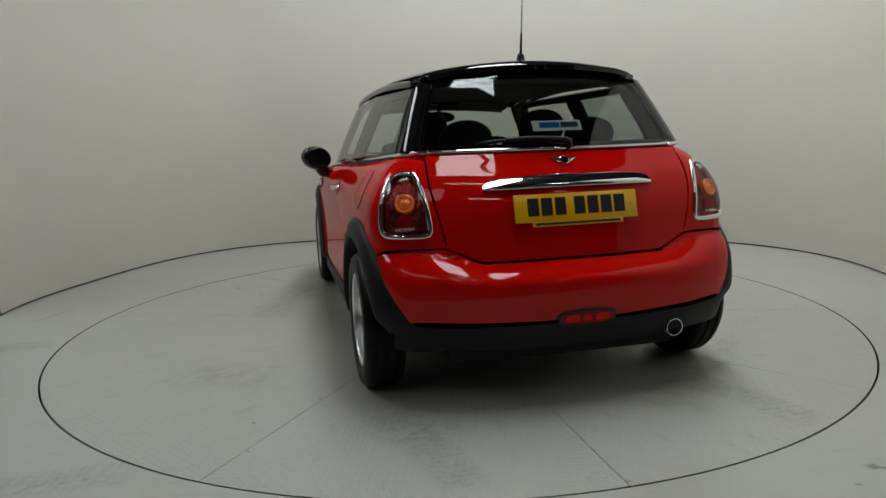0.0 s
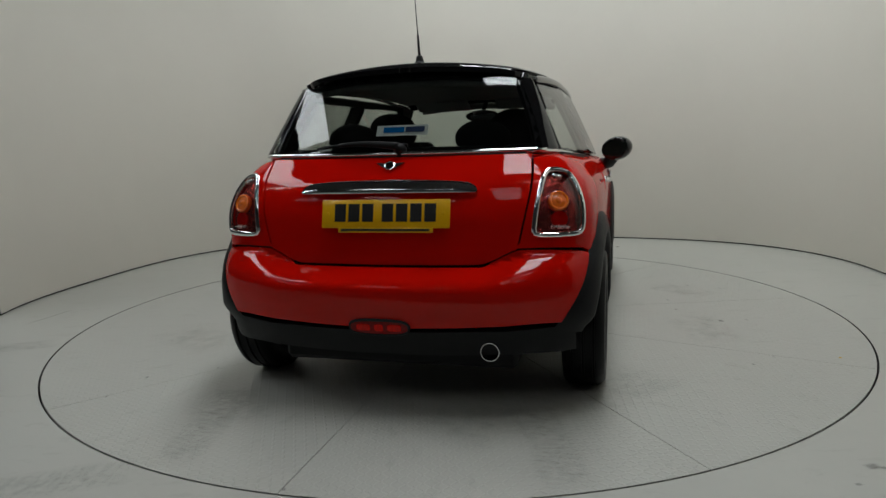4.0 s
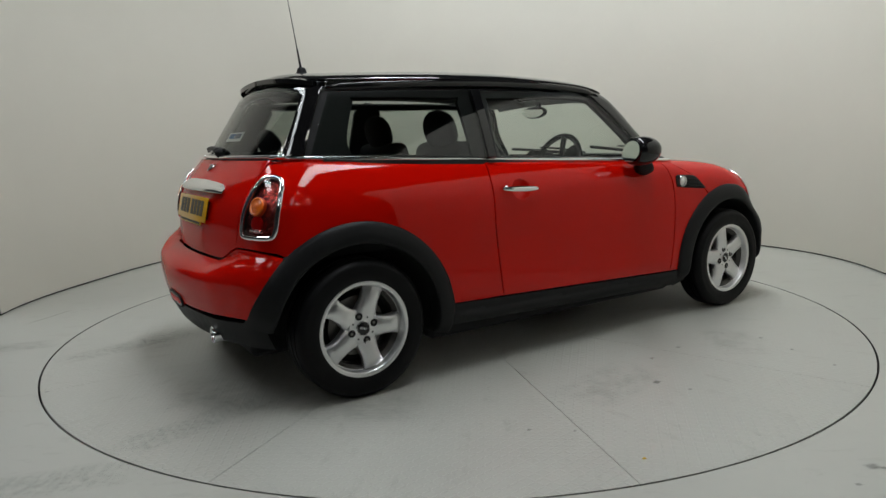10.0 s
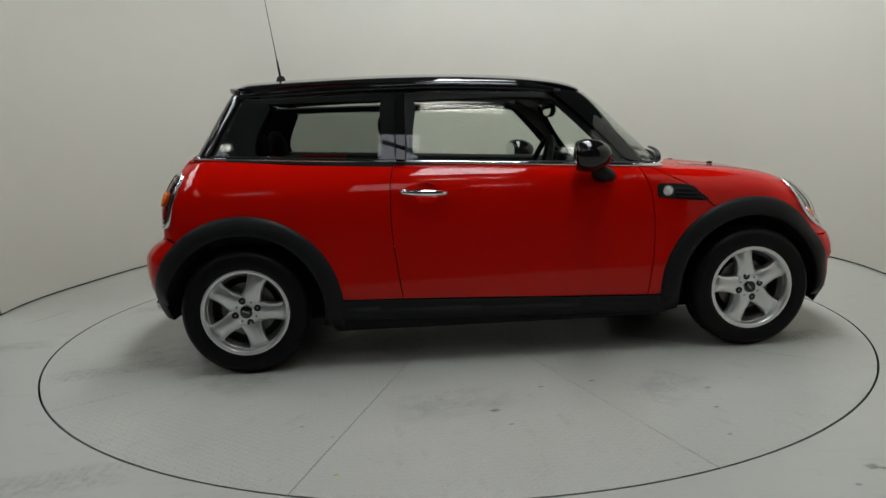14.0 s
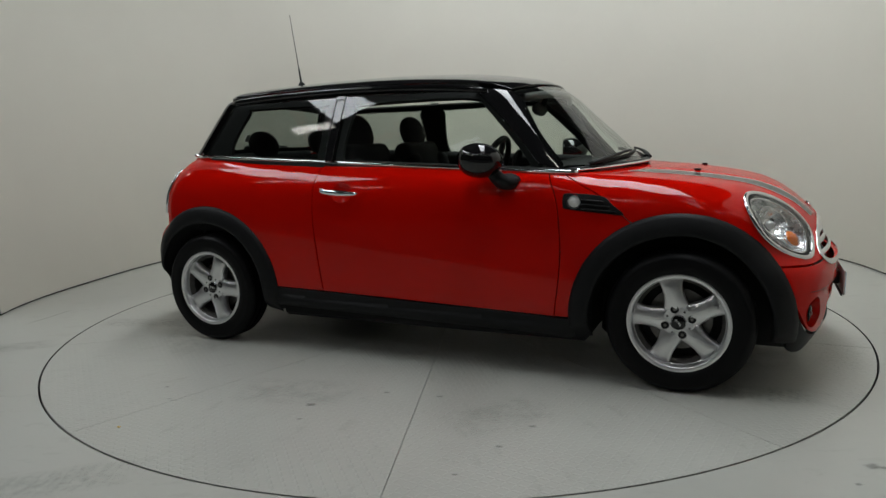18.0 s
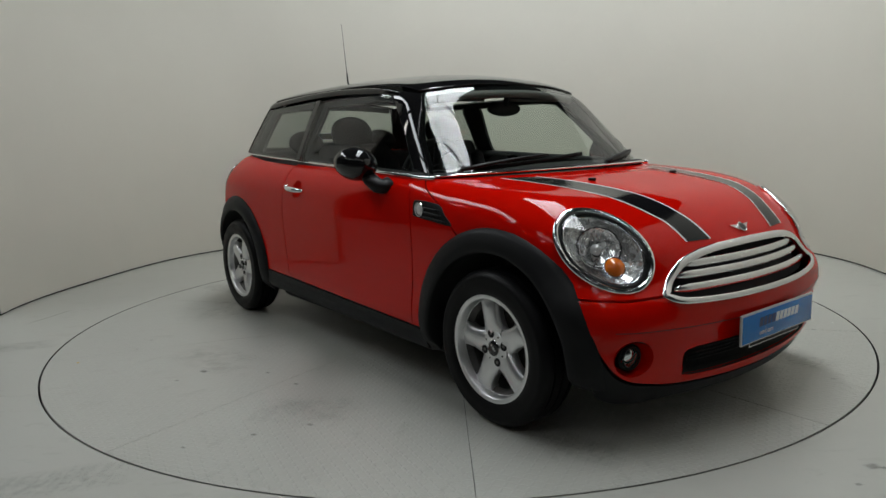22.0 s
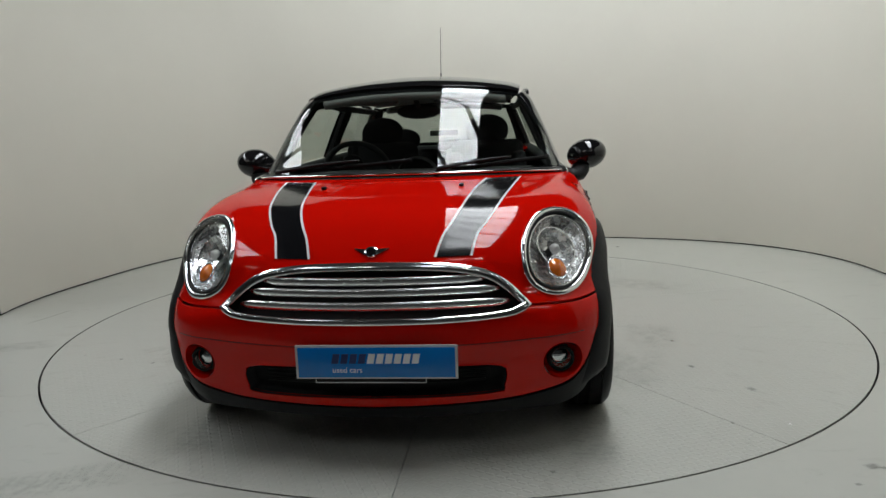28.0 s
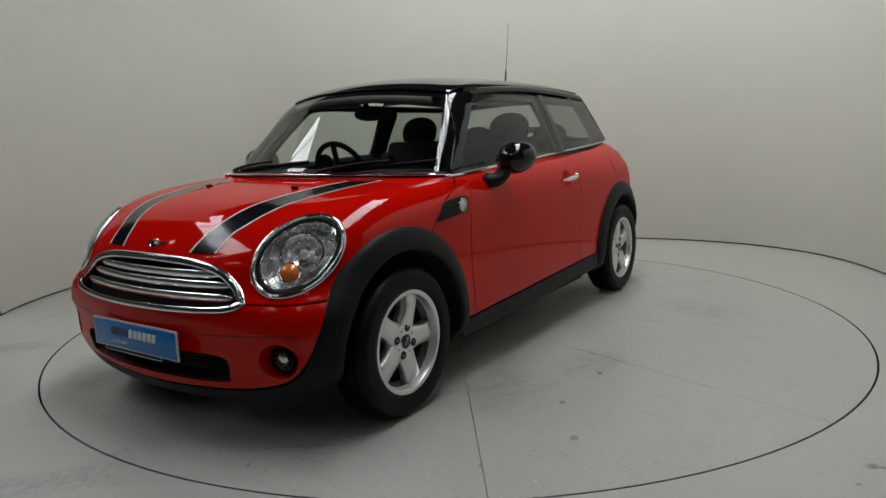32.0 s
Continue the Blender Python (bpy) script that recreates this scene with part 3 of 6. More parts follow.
def shed():
    """The building round the studio, known from its reflections: dim walls, a dark roof with two long rooflights."""
    def slab(name, sx, sy, sz, x, y, z, mat, label, cat):
        bm = box_bm(sx, sy, sz, 0)
        bm.transform(Matrix.Translation((x, y, z)))
        return tagged(part(name, bm, mat, None, "", False), label, cat, kind="structure")
    for n, sx, sy, x, y in (("wall_north", 28, 0.3, 0, 10), ("wall_south", 28, 0.3, 0, -13), ("wall_east", 0.3, 28, 12, -1), ("wall_west", 0.3, 28, -12, -1)):
        slab(n, sx, sy, 7.4, x, y, 3.7, SHED, "dim grey shed wall", "wall")
    # roof in strips along x, cut round each rooflight
    cuts = sorted({-13.0, 10.0} | {y for _, _, y0, y1, _ in ROOFLIGHTS for y in (y0, y1)})
    for y0, y1 in zip(cuts, cuts[1:]):
        x = -12.0
        for a, b, c, d, _ in sorted(ROOFLIGHTS):
            if c <= y0 and d >= y1:
                slab("ceiling", a - x, y1 - y0, 0.16, (a + x) / 2, (y0 + y1) / 2, ROOF_Z + 0.08, SHED_ROOF, "dark shed roof", "ceiling")
                x = b
        slab("ceiling", 12 - x, y1 - y0, 0.16, (12 + x) / 2, (y0 + y1) / 2, ROOF_Z + 0.08, SHED_ROOF, "dark shed roof", "ceiling")
    for x0, x1, y0, y1, n in ROOFLIGHTS:
        for i in range(n):
            y = y0 + (y1 - y0) * (i + 0.7) / n
            bm = box_bm((x1 - x0) * 1.2 + 0.3, 0.085, 0.12, 0.008, 1, Matrix.Translation(((x0 + x1) / 2, y, ROOF_Z - 0.12)) @ Matrix.Rotation(radians(-30), 4, "Z"))
            tagged(part("roof_purlin", bm, SHED_ROOF, None, "", False), "dark steel purlin under the rooflight", "purlin", kind="structure")


ROOF_Z = 7.0
# x from, to, y from, to, number of purlins
ROOFLIGHTS = ((-7.0, -5.5, -2.7, 4.4, 4), (0.2, 1.65, -3.2, 3.8, 6), (-5.2, -4.1, -8.5, -5.1, 2), (-0.4, 0.6, -9.0, -6.0, 2))
SHED_ROOF = material("dark_roof_lining", (0.05, 0.05, 0.05), 0.8, var=0.1, scale=2)
shed()
for (x0, x1, y0, y1, _), k in zip(ROOFLIGHTS, (28, 42, 6, 6)):
    skylight_lamp((x0 + x1) / 2, (y0 + y1) / 2, ROOF_Z + 0.05, x1 - x0, y1 - y0, k * (x1 - x0) * (y1 - y0), (0.94, 0.985, 1.01))

TUBE = material("lamp_tube", (1.0, 0.98, 0.93), 0.4, emit=24.0)
HOUSING = material("white_lamp_housing", (0.7, 0.7, 0.68), 0.4)


def strip_lamp(x, y, z, turn=0.0):
    """A four-tube fluorescent batten hung under the roof."""
    lamp = tagged(new("strip_lamp"), "white four-tube fluorescent batten under the roof", "lamp", "strip lamps")
    part("housing", box_bm(1.5, 0.34, 0.06, 0.008, 1, Matrix.Translation((0, 0, 0.06))), HOUSING, lamp)
    for dy in (-0.12, -0.04, 0.04, 0.12):
        tube("lamp_tube", [(-0.72, dy, 0), (0.72, dy, 0)], 0.0075, TUBE, lamp, "glowing white tube")
    lamp.matrix_world = pose(x, y, z, 0, 0, turn)


strip_lamp(-7.7, -2.4, ROOF_Z - 0.09, -22)
strip_lamp(1.2, -4.85, ROOF_Z - 0.09, -4)
strip_lamp(-9.3, 1.8, ROOF_Z - 0.09, -22)
for x, y in ((-7.4, -8.6), (-2.9, -8.6), (2.4, -8.6), (6.6, -8.6), (-4.6, -6.2), (4.8, -6.4), (-8.6, -5.4)):
    strip_lamp(x, y, ROOF_Z - 0.09, -8)
# ---- the car ----
car = tagged(new("hatchback_car"), "red three-door hatchback with black roof and bonnet stripes", "car")
LEFT, RIGHT = Chart("side", sign=1), Chart("side", sign=-1)
FRONT = Chart("round", (0.6, 0, 0.42), 1)
REAR = Chart("round", (-0.9, 0, 0.62), -1)
GATE = Chart("end", (-0.8, 0, 0), -1)
SCREEN = Chart("end", (-0.5, 0, 0), 1)
TOP = Chart("top", (0, 0, 0.9))
CABF = Chart("round", (-0.3, 0, 0.95), 1)
CABR = Chart("round", (-0.8, 0, 1.0), -1)
AX = 1.2335
HUB_Z, TYRE_R = 0.297, 0.2985
SIDES = ((LEFT, 1), (RIGHT, -1))


def arc(cx, cz, r, a0, a1, n=24):
    return [(cx + r * math.cos(radians(a)), cz + r * math.sin(radians(a))) for a in np.linspace(a0, a1, n)]


def to3(pts, y):
    return [(p[0], y, p[1]) for p in pts]


def both(half):
    """A closed symmetric outline from its left half, which runs from the middle to the middle."""
    h = np.array(half)
    return np.vstack([h, mirror_y(h)[::-1]])


def snap(chart, pts):
    """Points moved on to the body along a chart."""
    return chart.lift(body_form, chart.uv(pts))[0]


def lens_shape(cx, cy, rx, ry, power=2.0, n=40, skew=0.0):
    out = []
    for i in range(n):
        t = 2 * math.pi * i / n
        c, s = math.cos(t), math.sin(t)
        k = (abs(c) ** power + abs(s) ** power) ** (-1 / power)
        out.append((cx + rx * k * c + skew * ry * k * s, cy + ry * k * s))
    return np.array(out)


# bonnet with the openings for the two round headlamps
cowl = spline([(1.0, 0, 0.93), (0.94, 0.36, 0.925), (0.82, 0.62, 0.915), (0.76, 0.72, 0.90)], 0.03)
wing = snap(LEFT, spline([(0.745, 0.72, 0.908), (0.82, 0.79, 0.865), (0.92, 0.81, 0.81), (1.045, 0.82, 0.70)], 0.03))
f_arch = snap(LEFT, np.array(to3(arc(AX, 0.29, 0.425, 112, 36, 16), 0.79)))
seam = spline([(1.585, 0.76, 0.537), (1.66, 0.63, 0.528), (1.745, 0.50, 0.533)], 0.025)
grille_top = spline([(1.745, 0.50, 0.533), (1.765, 0.455, 0.595), (1.785, 0.38, 0.644), (1.795, 0.24, 0.668), (1.80, 0, 0.674)], 0.02)
grille_low = spline([(1.745, 0.50, 0.533), (1.80, 0.44, 0.514), (1.85, 0.25, 0.506), (1.855, 0, 0.504)], 0.025)
hood_half = np.vstack([cowl[:-1], wing[:-1], f_arch[:-1], seam[:-1], grille_top])
HEAD = (1.585, 0.612, 0.683)


def ring3(c, ry, rz, tilt=0.0, n=40, lean=0.0, turn=0.5):
    """Points of an ellipse about c in the y-z plane, leaning back by lean per metre of height."""
    out = []
    for i in range(n):
        t = 2 * math.pi * i / n
        yy, zz = ry * math.cos(t), rz * math.sin(t)
        yy, zz = yy * math.cos(tilt) - zz * math.sin(tilt), yy * math.sin(tilt) + zz * math.cos(tilt)
        out.append((c[0] - lean * zz - turn * yy * (1 if c[1] > 0 else -1), c[1] + yy, c[2] + zz))
    return np.array(out)


head_ring = ring3(HEAD, 0.114, 0.123, radians(10), 48, 0.8, 0.7)
hood = sheet("bonnet", RED, car, FRONT, body_form, FRONT.uv(both(hood_half)), [FRONT.uv(head_ring), FRONT.uv(mirror_y(head_ring))], step=0.028)

# front bumper
bump_side = spline([(1.585, 0.76, 0.537), (1.617, 0.735, 0.43), (1.648, 0.69, 0.33), (1.675, 0.64, 0.272), (1.72, 0.56, 0.24), (1.78, 0.42, 0.213), (1.82, 0, 0.2)], 0.025)
bump_half = np.vstack([grille_low[::-1][:-1], seam[::-1][:-1], bump_side])
intake = both(np.vstack([spline([(1.86, 0, 0.350), (1.80, 0.38, 0.342)], 0.03)[:-1], spline([(1.80, 0.38, 0.342), (1.79, 0.432, 0.328), (1.785, 0.428, 0.27), (1.79, 0.39, 0.246), (1.84, 0, 0.240)], 0.02)]))
fog_ring = ring3((1.71, 0.615, 0.338), 0.060, 0.057, n=28)
sheet("front_bumper", RED, car, FRONT, body_form, FRONT.uv(bump_half.tolist() + mirror_y(bump_half)[::-1].tolist()), [FRONT.uv(intake), FRONT.uv(fog_ring), FRONT.uv(mirror_y(fog_ring))], step=0.028)
val_side = spline([(1.612, 0.735, 0.43), (1.643, 0.69, 0.33), (1.67, 0.64, 0.268), (1.715, 0.56, 0.236), (1.775, 0.42, 0.209), (1.815, 0, 0.196)], 0.03)
val_low = spline([(1.78, 0, 0.150), (1.74, 0.4, 0.155), (1.62, 0.64, 0.175), (1.585, 0.70, 0.25), (1.575, 0.75, 0.43)], 0.03)
val_half = np.vstack([val_side[::-1], val_low[::-1]])
sheet("front_valance", PLASTIC, car, FRONT, body_form, FRONT.uv(both(val_half)), step=0.03, off=-0.002, lip=0.03, label="black plastic lower lip")

TAIL_RING = spline([(-1.562, 0.598, 0.925), (-1.53, 0.632, 0.952), (-1.50, 0.69, 0.935), (-1.515, 0.722, 0.865), (-1.54, 0.738, 0.775), (-1.558, 0.742, 0.722), (-1.575, 0.725, 0.703), (-1.61, 0.65, 0.699), (-1.64, 0.588, 0.702), (-1.645, 0.568, 0.722), (-1.62, 0.575, 0.82)], 0.015, True)
TAIL_RING = TAIL_RING.mean(0) + (TAIL_RING - TAIL_RING.mean(0)) * 0.95
# wings, doors, rear quarters, sills
DOORS = {}
for ch, s in SIDES:
    fender = chain([[(0.745, 0.908), (0.678, 0.911)], [(0.678, 0.911), (0.726, 0.776), (0.74, 0.548), (0.712, 0.283)], [(0.712, 0.283), (0.79, 0.282)],
                    arc(AX, 0.29, 0.435, 181, 113, 14), [(1.045, 0.70), (0.92, 0.81), (0.82, 0.865), (0.745, 0.908)]], 0.025)
    sheet("front_wing", RED, car, ch, body_form, fender, step=0.028)
    door_line = chain([[(-0.507, 0.968), (-0.528, 0.888), (-0.531, 0.679), (-0.516, 0.517), (-0.491, 0.325)], [(-0.491, 0.325), (0.712, 0.283)],
                       [(0.712, 0.283), (0.74, 0.548), (0.726, 0.776), (0.678, 0.911)], [(0.678, 0.911), (-0.507, 0.968)]], 0.03)
    dish = lens_shape(-0.362, 0.825, 0.056, 0.049, 2.0, 36)
    DOORS[s] = sheet("door", RED, car, ch, body_form, door_line, [dish], step=0.03)

    def hollow(p, n):
        u, w = (p[:, 0] + 0.362) / 0.056, (p[:, 2] - 0.825) / 0.049
        d = np.clip(1 - u ** 2 - w ** 2, 0, 1)
        p, n = p.copy(), n.copy()
        p[:, 1] -= s * 0.028 * d ** 0.7
        n[:, 0] -= 0.028 * 1.4 * u / 0.056 * d ** 0.1
        n[:, 2] -= 0.028 * 1.4 * w / 0.049 * d ** 0.1
        return p, n / np.linalg.norm(n, axis=1)[:, None]
    sheet("handle_recess", RED, DOORS[s], ch, body_form, dish, step=0.008, gap=-0.0038, lip=0.0, warp=hollow, label="round finger recess")
    sill = chain([[(-0.84, 0.335), (0.80, 0.278)], [(0.80, 0.278), (0.80, 0.19)], [(0.80, 0.19), (-0.86, 0.232)], [(-0.86, 0.232), (-0.84, 0.335)]], 0.05)

    def skirt(p, n):
        u = np.clip((p[:, 2] - (0.21 - 0.027 * p[:, 0])) / 0.09, -0.1, 1)
        ends = smooth_step(-0.86, -0.68, p[:, 0]) * (1 - smooth_step(0.60, 0.78, p[:, 0]))
        p, n = p.copy(), n.copy()
        p[:, 1] += s * 0.020 * ends * np.clip(np.sin(np.pi * np.clip(u * 1.35 + 0.05, 0, 1)), 0, 1)
        n[:, 2] -= 0.9 * ends * np.cos(np.pi * np.clip(u * 1.35 + 0.05, 0, 1)) * (u < 0.70)
        return p, n / np.linalg.norm(n, axis=1)[:, None]
    sheet("sill", PLASTIC, car, ch, body_form, sill, step=0.013, off=0.006, lip=0.04, warp=skirt, label="black plastic side skirt")
    q3 = np.vstack([spline([(-0.507, 0.75, 0.968), (-1.0, 0.72, 0.991), (-1.40, 0.62, 1.01), (-1.53, 0.56, 1.012)], 0.03)[:-1],
                    snap(GATE, spline([(-1.53, 0.557, 1.012), (-1.62, 0.560, 0.88), (-1.69, 0.515, 0.657)], 0.025)[:-1]),
                    spline([(-1.69, 0.515, 0.657), (-1.64, 0.66, 0.657), (-1.545, 0.76, 0.645)], 0.025)[:-1],
                    snap(LEFT, np.array(to3(arc(-AX, 0.29, 0.44, 131, 6, 26), 0.78))),
                    snap(LEFT, np.array([(-0.79, 0.79, 0.333), (-0.65, 0.79, 0.328)])),
                    snap(LEFT, spline([(-0.491, 0.79, 0.325), (-0.516, 0.81, 0.517), (-0.531, 0.81, 0.679), (-0.528, 0.79, 0.888), (-0.507, 0.75, 0.968)], 0.03)[:-1])])
    lamp3 = np.array(TAIL_RING)
    k = np.array([1, s, 1])
    sheet("rear_quarter", RED, car, REAR, body_form, REAR.uv(q3 * k), [REAR.uv(lamp3 * k)], step=0.03)

# tailgate and rear bumper
gate_half = np.vstack([spline([(-1.55, 0, 1.012), (-1.55, 0.553, 1.012)], 0.04)[:-1], spline([(-1.55, 0.553, 1.012), (-1.6, 0.557, 0.88), (-1.7, 0.515, 0.665)], 0.025)[:-1], [(-1.7, y, float(gate_edge(y)) + 0.002) for y in np.linspace(0.508, 0, 40)]])
gate = sheet("tailgate", RED, car, GATE, gate_form, GATE.uv(both(gate_half)), step=0.022)
rb_top = np.vstack([snap(GATE, np.array([(-1.7, y, float(gate_edge(y))) for y in np.linspace(0, 0.53, 42)])), spline([(-1.68, 0.55, 0.654), (-1.64, 0.66, 0.652), (-1.55, 0.76, 0.638)], 0.025)])
rb_side = np.array(to3(arc(-AX, 0.29, 0.425, 128, 168, 8), 0.76))
rb_low = spline([(-1.65, 0.75, 0.378), (-1.76, 0.55, 0.378), (-1.82, 0.2, 0.366), (-1.82, 0, 0.364)], 0.03)
sheet("rear_bumper", RED, car, REAR, body_form, REAR.uv(both(np.vstack([rb_top[:-1], rb_side[:-1], rb_low]))), step=0.013)
rv = np.vstack([spline([(-1.80, 0, 0.36), (-1.76, 0.4, 0.365), (-1.65, 0.74, 0.374)], 0.03), spline([(-1.60, 0.74, 0.25), (-1.74, 0.5, 0.245), (-1.78, 0, 0.245)], 0.03)])
sheet("rear_valance", PLASTIC, car, REAR, body_form, REAR.uv(both(rv)), step=0.03, off=-0.004, lip=0.05, label="black plastic rear valance")


# wheel-arch cladding
def flare(cx, chart, s, a0, a1, r_out, parent, name="arch_cladding", front=0.0):
    rr = np.array([r_out, r_out - 0.004, r_out - 0.02, r_out - 0.05, r_out - 0.075, r_out - 0.088, r_out - 0.092, r_out - 0.092])
    oo = np.array([-0.004, 0.008, 0.018, 0.026, 0.030, 0.027, 0.018, -0.06])
    na = 56
    aa = np.radians(np.linspace(a0, a1, na))
    v = []
    for r, o in zip(rr, oo):
        ra = r - front * (1 - smooth_step(30, 80, np.degrees(aa)))
        q = np.stack([cx + ra * np.cos(aa), 0.29 + ra * np.sin(aa)], 1)
        p, n = chart.lift(body_form, q)
        fade = smooth_step(a0, a0 + 6, np.degrees(aa)) * smooth_step(-a1, -a1 + 10, -np.degrees(aa))
        p[:, 1] += s * (o * fade - 0.008 * (1 - fade))
        v.append(p)
    v = np.vstack(v)
    f = []
    for i in range(len(rr) - 1):
        for j in range(na - 1):
            q = (i * na + j, i * na + j + 1, (i + 1) * na + j + 1, (i + 1) * na + j)
            f.append(q if s < 0 else q[::-1])
    return mesh_object(name, v, f, PLASTIC, parent, "black plastic wheel-arch trim")


for ch, s in SIDES:
    flare(AX, ch, s, -10, 194, 0.460, car, front=0.014)
    flare(-AX, ch, s, -13, 174, 0.462, car)

# black roof, glasshouse
screen_top = spline([(0, 0, 1.327), (0, 0.25, 1.319), (0, 0.43, 1.303), (0, 0.525, 1.288)], 0.03)
screen_side = spline([(0, 0.525, 1.288), (0, 0.634, 1.11), (0, 0.698, 0.93)], 0.03)
roof_front = SCREEN.lift(cabin_form, SCREEN.uv(screen_top))[0] - np.array([0.004, 0, 0])
RX, RY = roof_front[-1][:2]
roof_half = np.vstack([roof_front[:-1], spline([(RX, RY, 1), (0.25, 0.536, 1), (0.1, 0.542, 1), (-0.4, 0.545, 1), (-0.9, 0.522, 1), (-1.22, 0.492, 1)], 0.03)[:-1],
                       spline([(-1.22, 0.492, 1), (-1.295, 0.38, 1), (-1.325, 0, 1)], 0.03)])
roof = sheet("roof", BLACK_GLOSS, car, TOP, cabin_form, TOP.uv(both(roof_half)), step=0.03, off=0.008, lip=0.03, label="black gloss roof")
ws_half = np.vstack([screen_top[:-1], screen_side[:-1], spline([(0, 0.698, 0.93), (0, 0.4, 0.922), (0, 0, 0.925)], 0.03)])
sheet("windscreen", GLASS, car, SCREEN, cabin_form, SCREEN.uv(both(ws_half)), step=0.04, lip=0.004)
rg_half = np.vstack([spline([(0, 0, 1.352), (0, 0.25, 1.345), (0, 0.485, 1.312)], 0.03)[:-1], spline([(0, 0.485, 1.312), (0, 0.553, 1.15), (0, 0.592, 1.02)], 0.03)[:-1], spline([(0, 0.592, 1.02), (0, 0.3, 1.018), (0, 0, 1.018)], 0.03)])
sheet("rear_window", TINT, car, GATE, cabin_form, GATE.uv(both(rg_half)), step=0.04, lip=0.004)
for ch, s in SIDES:
    k = np.array([1, s, 1])
    b = lambda x: float(belt(x)) + 0.012
    sheet("door_window", GLASS, car, ch, cabin_form, chain([[(-0.45, b(-0.45)), (-0.435, 1.305)], [(-0.435, 1.305), (0.27, 1.30)], [(0.27, 1.30), (0.47, 1.12), (0.64, b(0.64))], [(0.64, b(0.64)), (-0.45, b(-0.45))]], 0.05), step=0.05, lip=0.004)
    sheet("quarter_window", TINT, car, ch, cabin_form, chain([[(-0.50, b(-0.50)), (-1.36, b(-1.36))], [(-1.36, b(-1.36)), (-1.30, 1.14), (-1.215, 1.295)], [(-1.215, 1.295), (-0.49, 1.305)], [(-0.49, 1.305), (-0.50, b(-0.5))]], 0.05), step=0.05, lip=0.004)
    sheet("b_pillar", BLACK_GLOSS, car, ch, cabin_form, chain([[(-0.45, b(-0.45)), (-0.50, b(-0.5))], [(-0.50, b(-0.5)), (-0.49, 1.31)], [(-0.49, 1.31), (-0.435, 1.31)], [(-0.435, 1.31), (-0.45, b(-0.45))]], 0.05), step=0.03, lip=0.03, label="black gloss centre pillar")
    side_edge = LEFT.lift(cabin_form, chain([[(0.27, 1.312), (0.47, 1.12), (0.64, b(0.64))]], 0.03))[0]
    ap = np.vstack([SCREEN.lift(cabin_form, SCREEN.uv(screen_side[::-1]))[0], side_edge])
    sheet("a_pillar", BLACK_GLOSS, car, CABF, cabin_form, CABF.uv(ap * k), step=0.03, lip=0.03, gap=0.0015, label="black gloss windscreen pillar")
    sheet("pillar_lining", GREY_TRIM, car, CABF, cabin_form, CABF.uv(ap * k), step=0.05, off=-0.022, lip=0.0, gap=0.0, label="grey inner pillar trim")
    cp = np.vstack([spline([(-1.36, 0.62, b(-1.36)), (-1.30, 0.57, 1.14), (-1.215, 0.50, 1.31)], 0.03), spline([(-1.32, 0.485, 1.316), (-1.42, 0.553, 1.15), (-1.50, 0.592, 1.015)], 0.03)])
    sheet("c_pillar", BLACK_GLOSS, car, CABR, cabin_form, CABR.uv(cp * k), step=0.03, lip=0.03, label="black gloss rear pillar")
    sheet("pillar_lining", CABIN, car, CABR, cabin_form, CABR.uv(cp * k), step=0.05, off=-0.022, lip=0.0, gap=-0.006, label="dark inner pillar trim")


# drip rails along the edges of the roof
for ch, s in SIDES:
    xs = np.linspace(-1.225, 0.335, 40)
    zz = 1.332 - roof_bow(xs)
    p, n = ch.lift(cabin_form, np.stack([xs, zz], 1), 0.004)
    tube("drip_rail", p, np.interp(xs, [-1.225, -1.15, 0.27, 0.335], [0.006, 0.013, 0.013, 0.006]), BLACK_GLOSS, roof, "black gloss drip rail", 8, (0.6, 1.25))


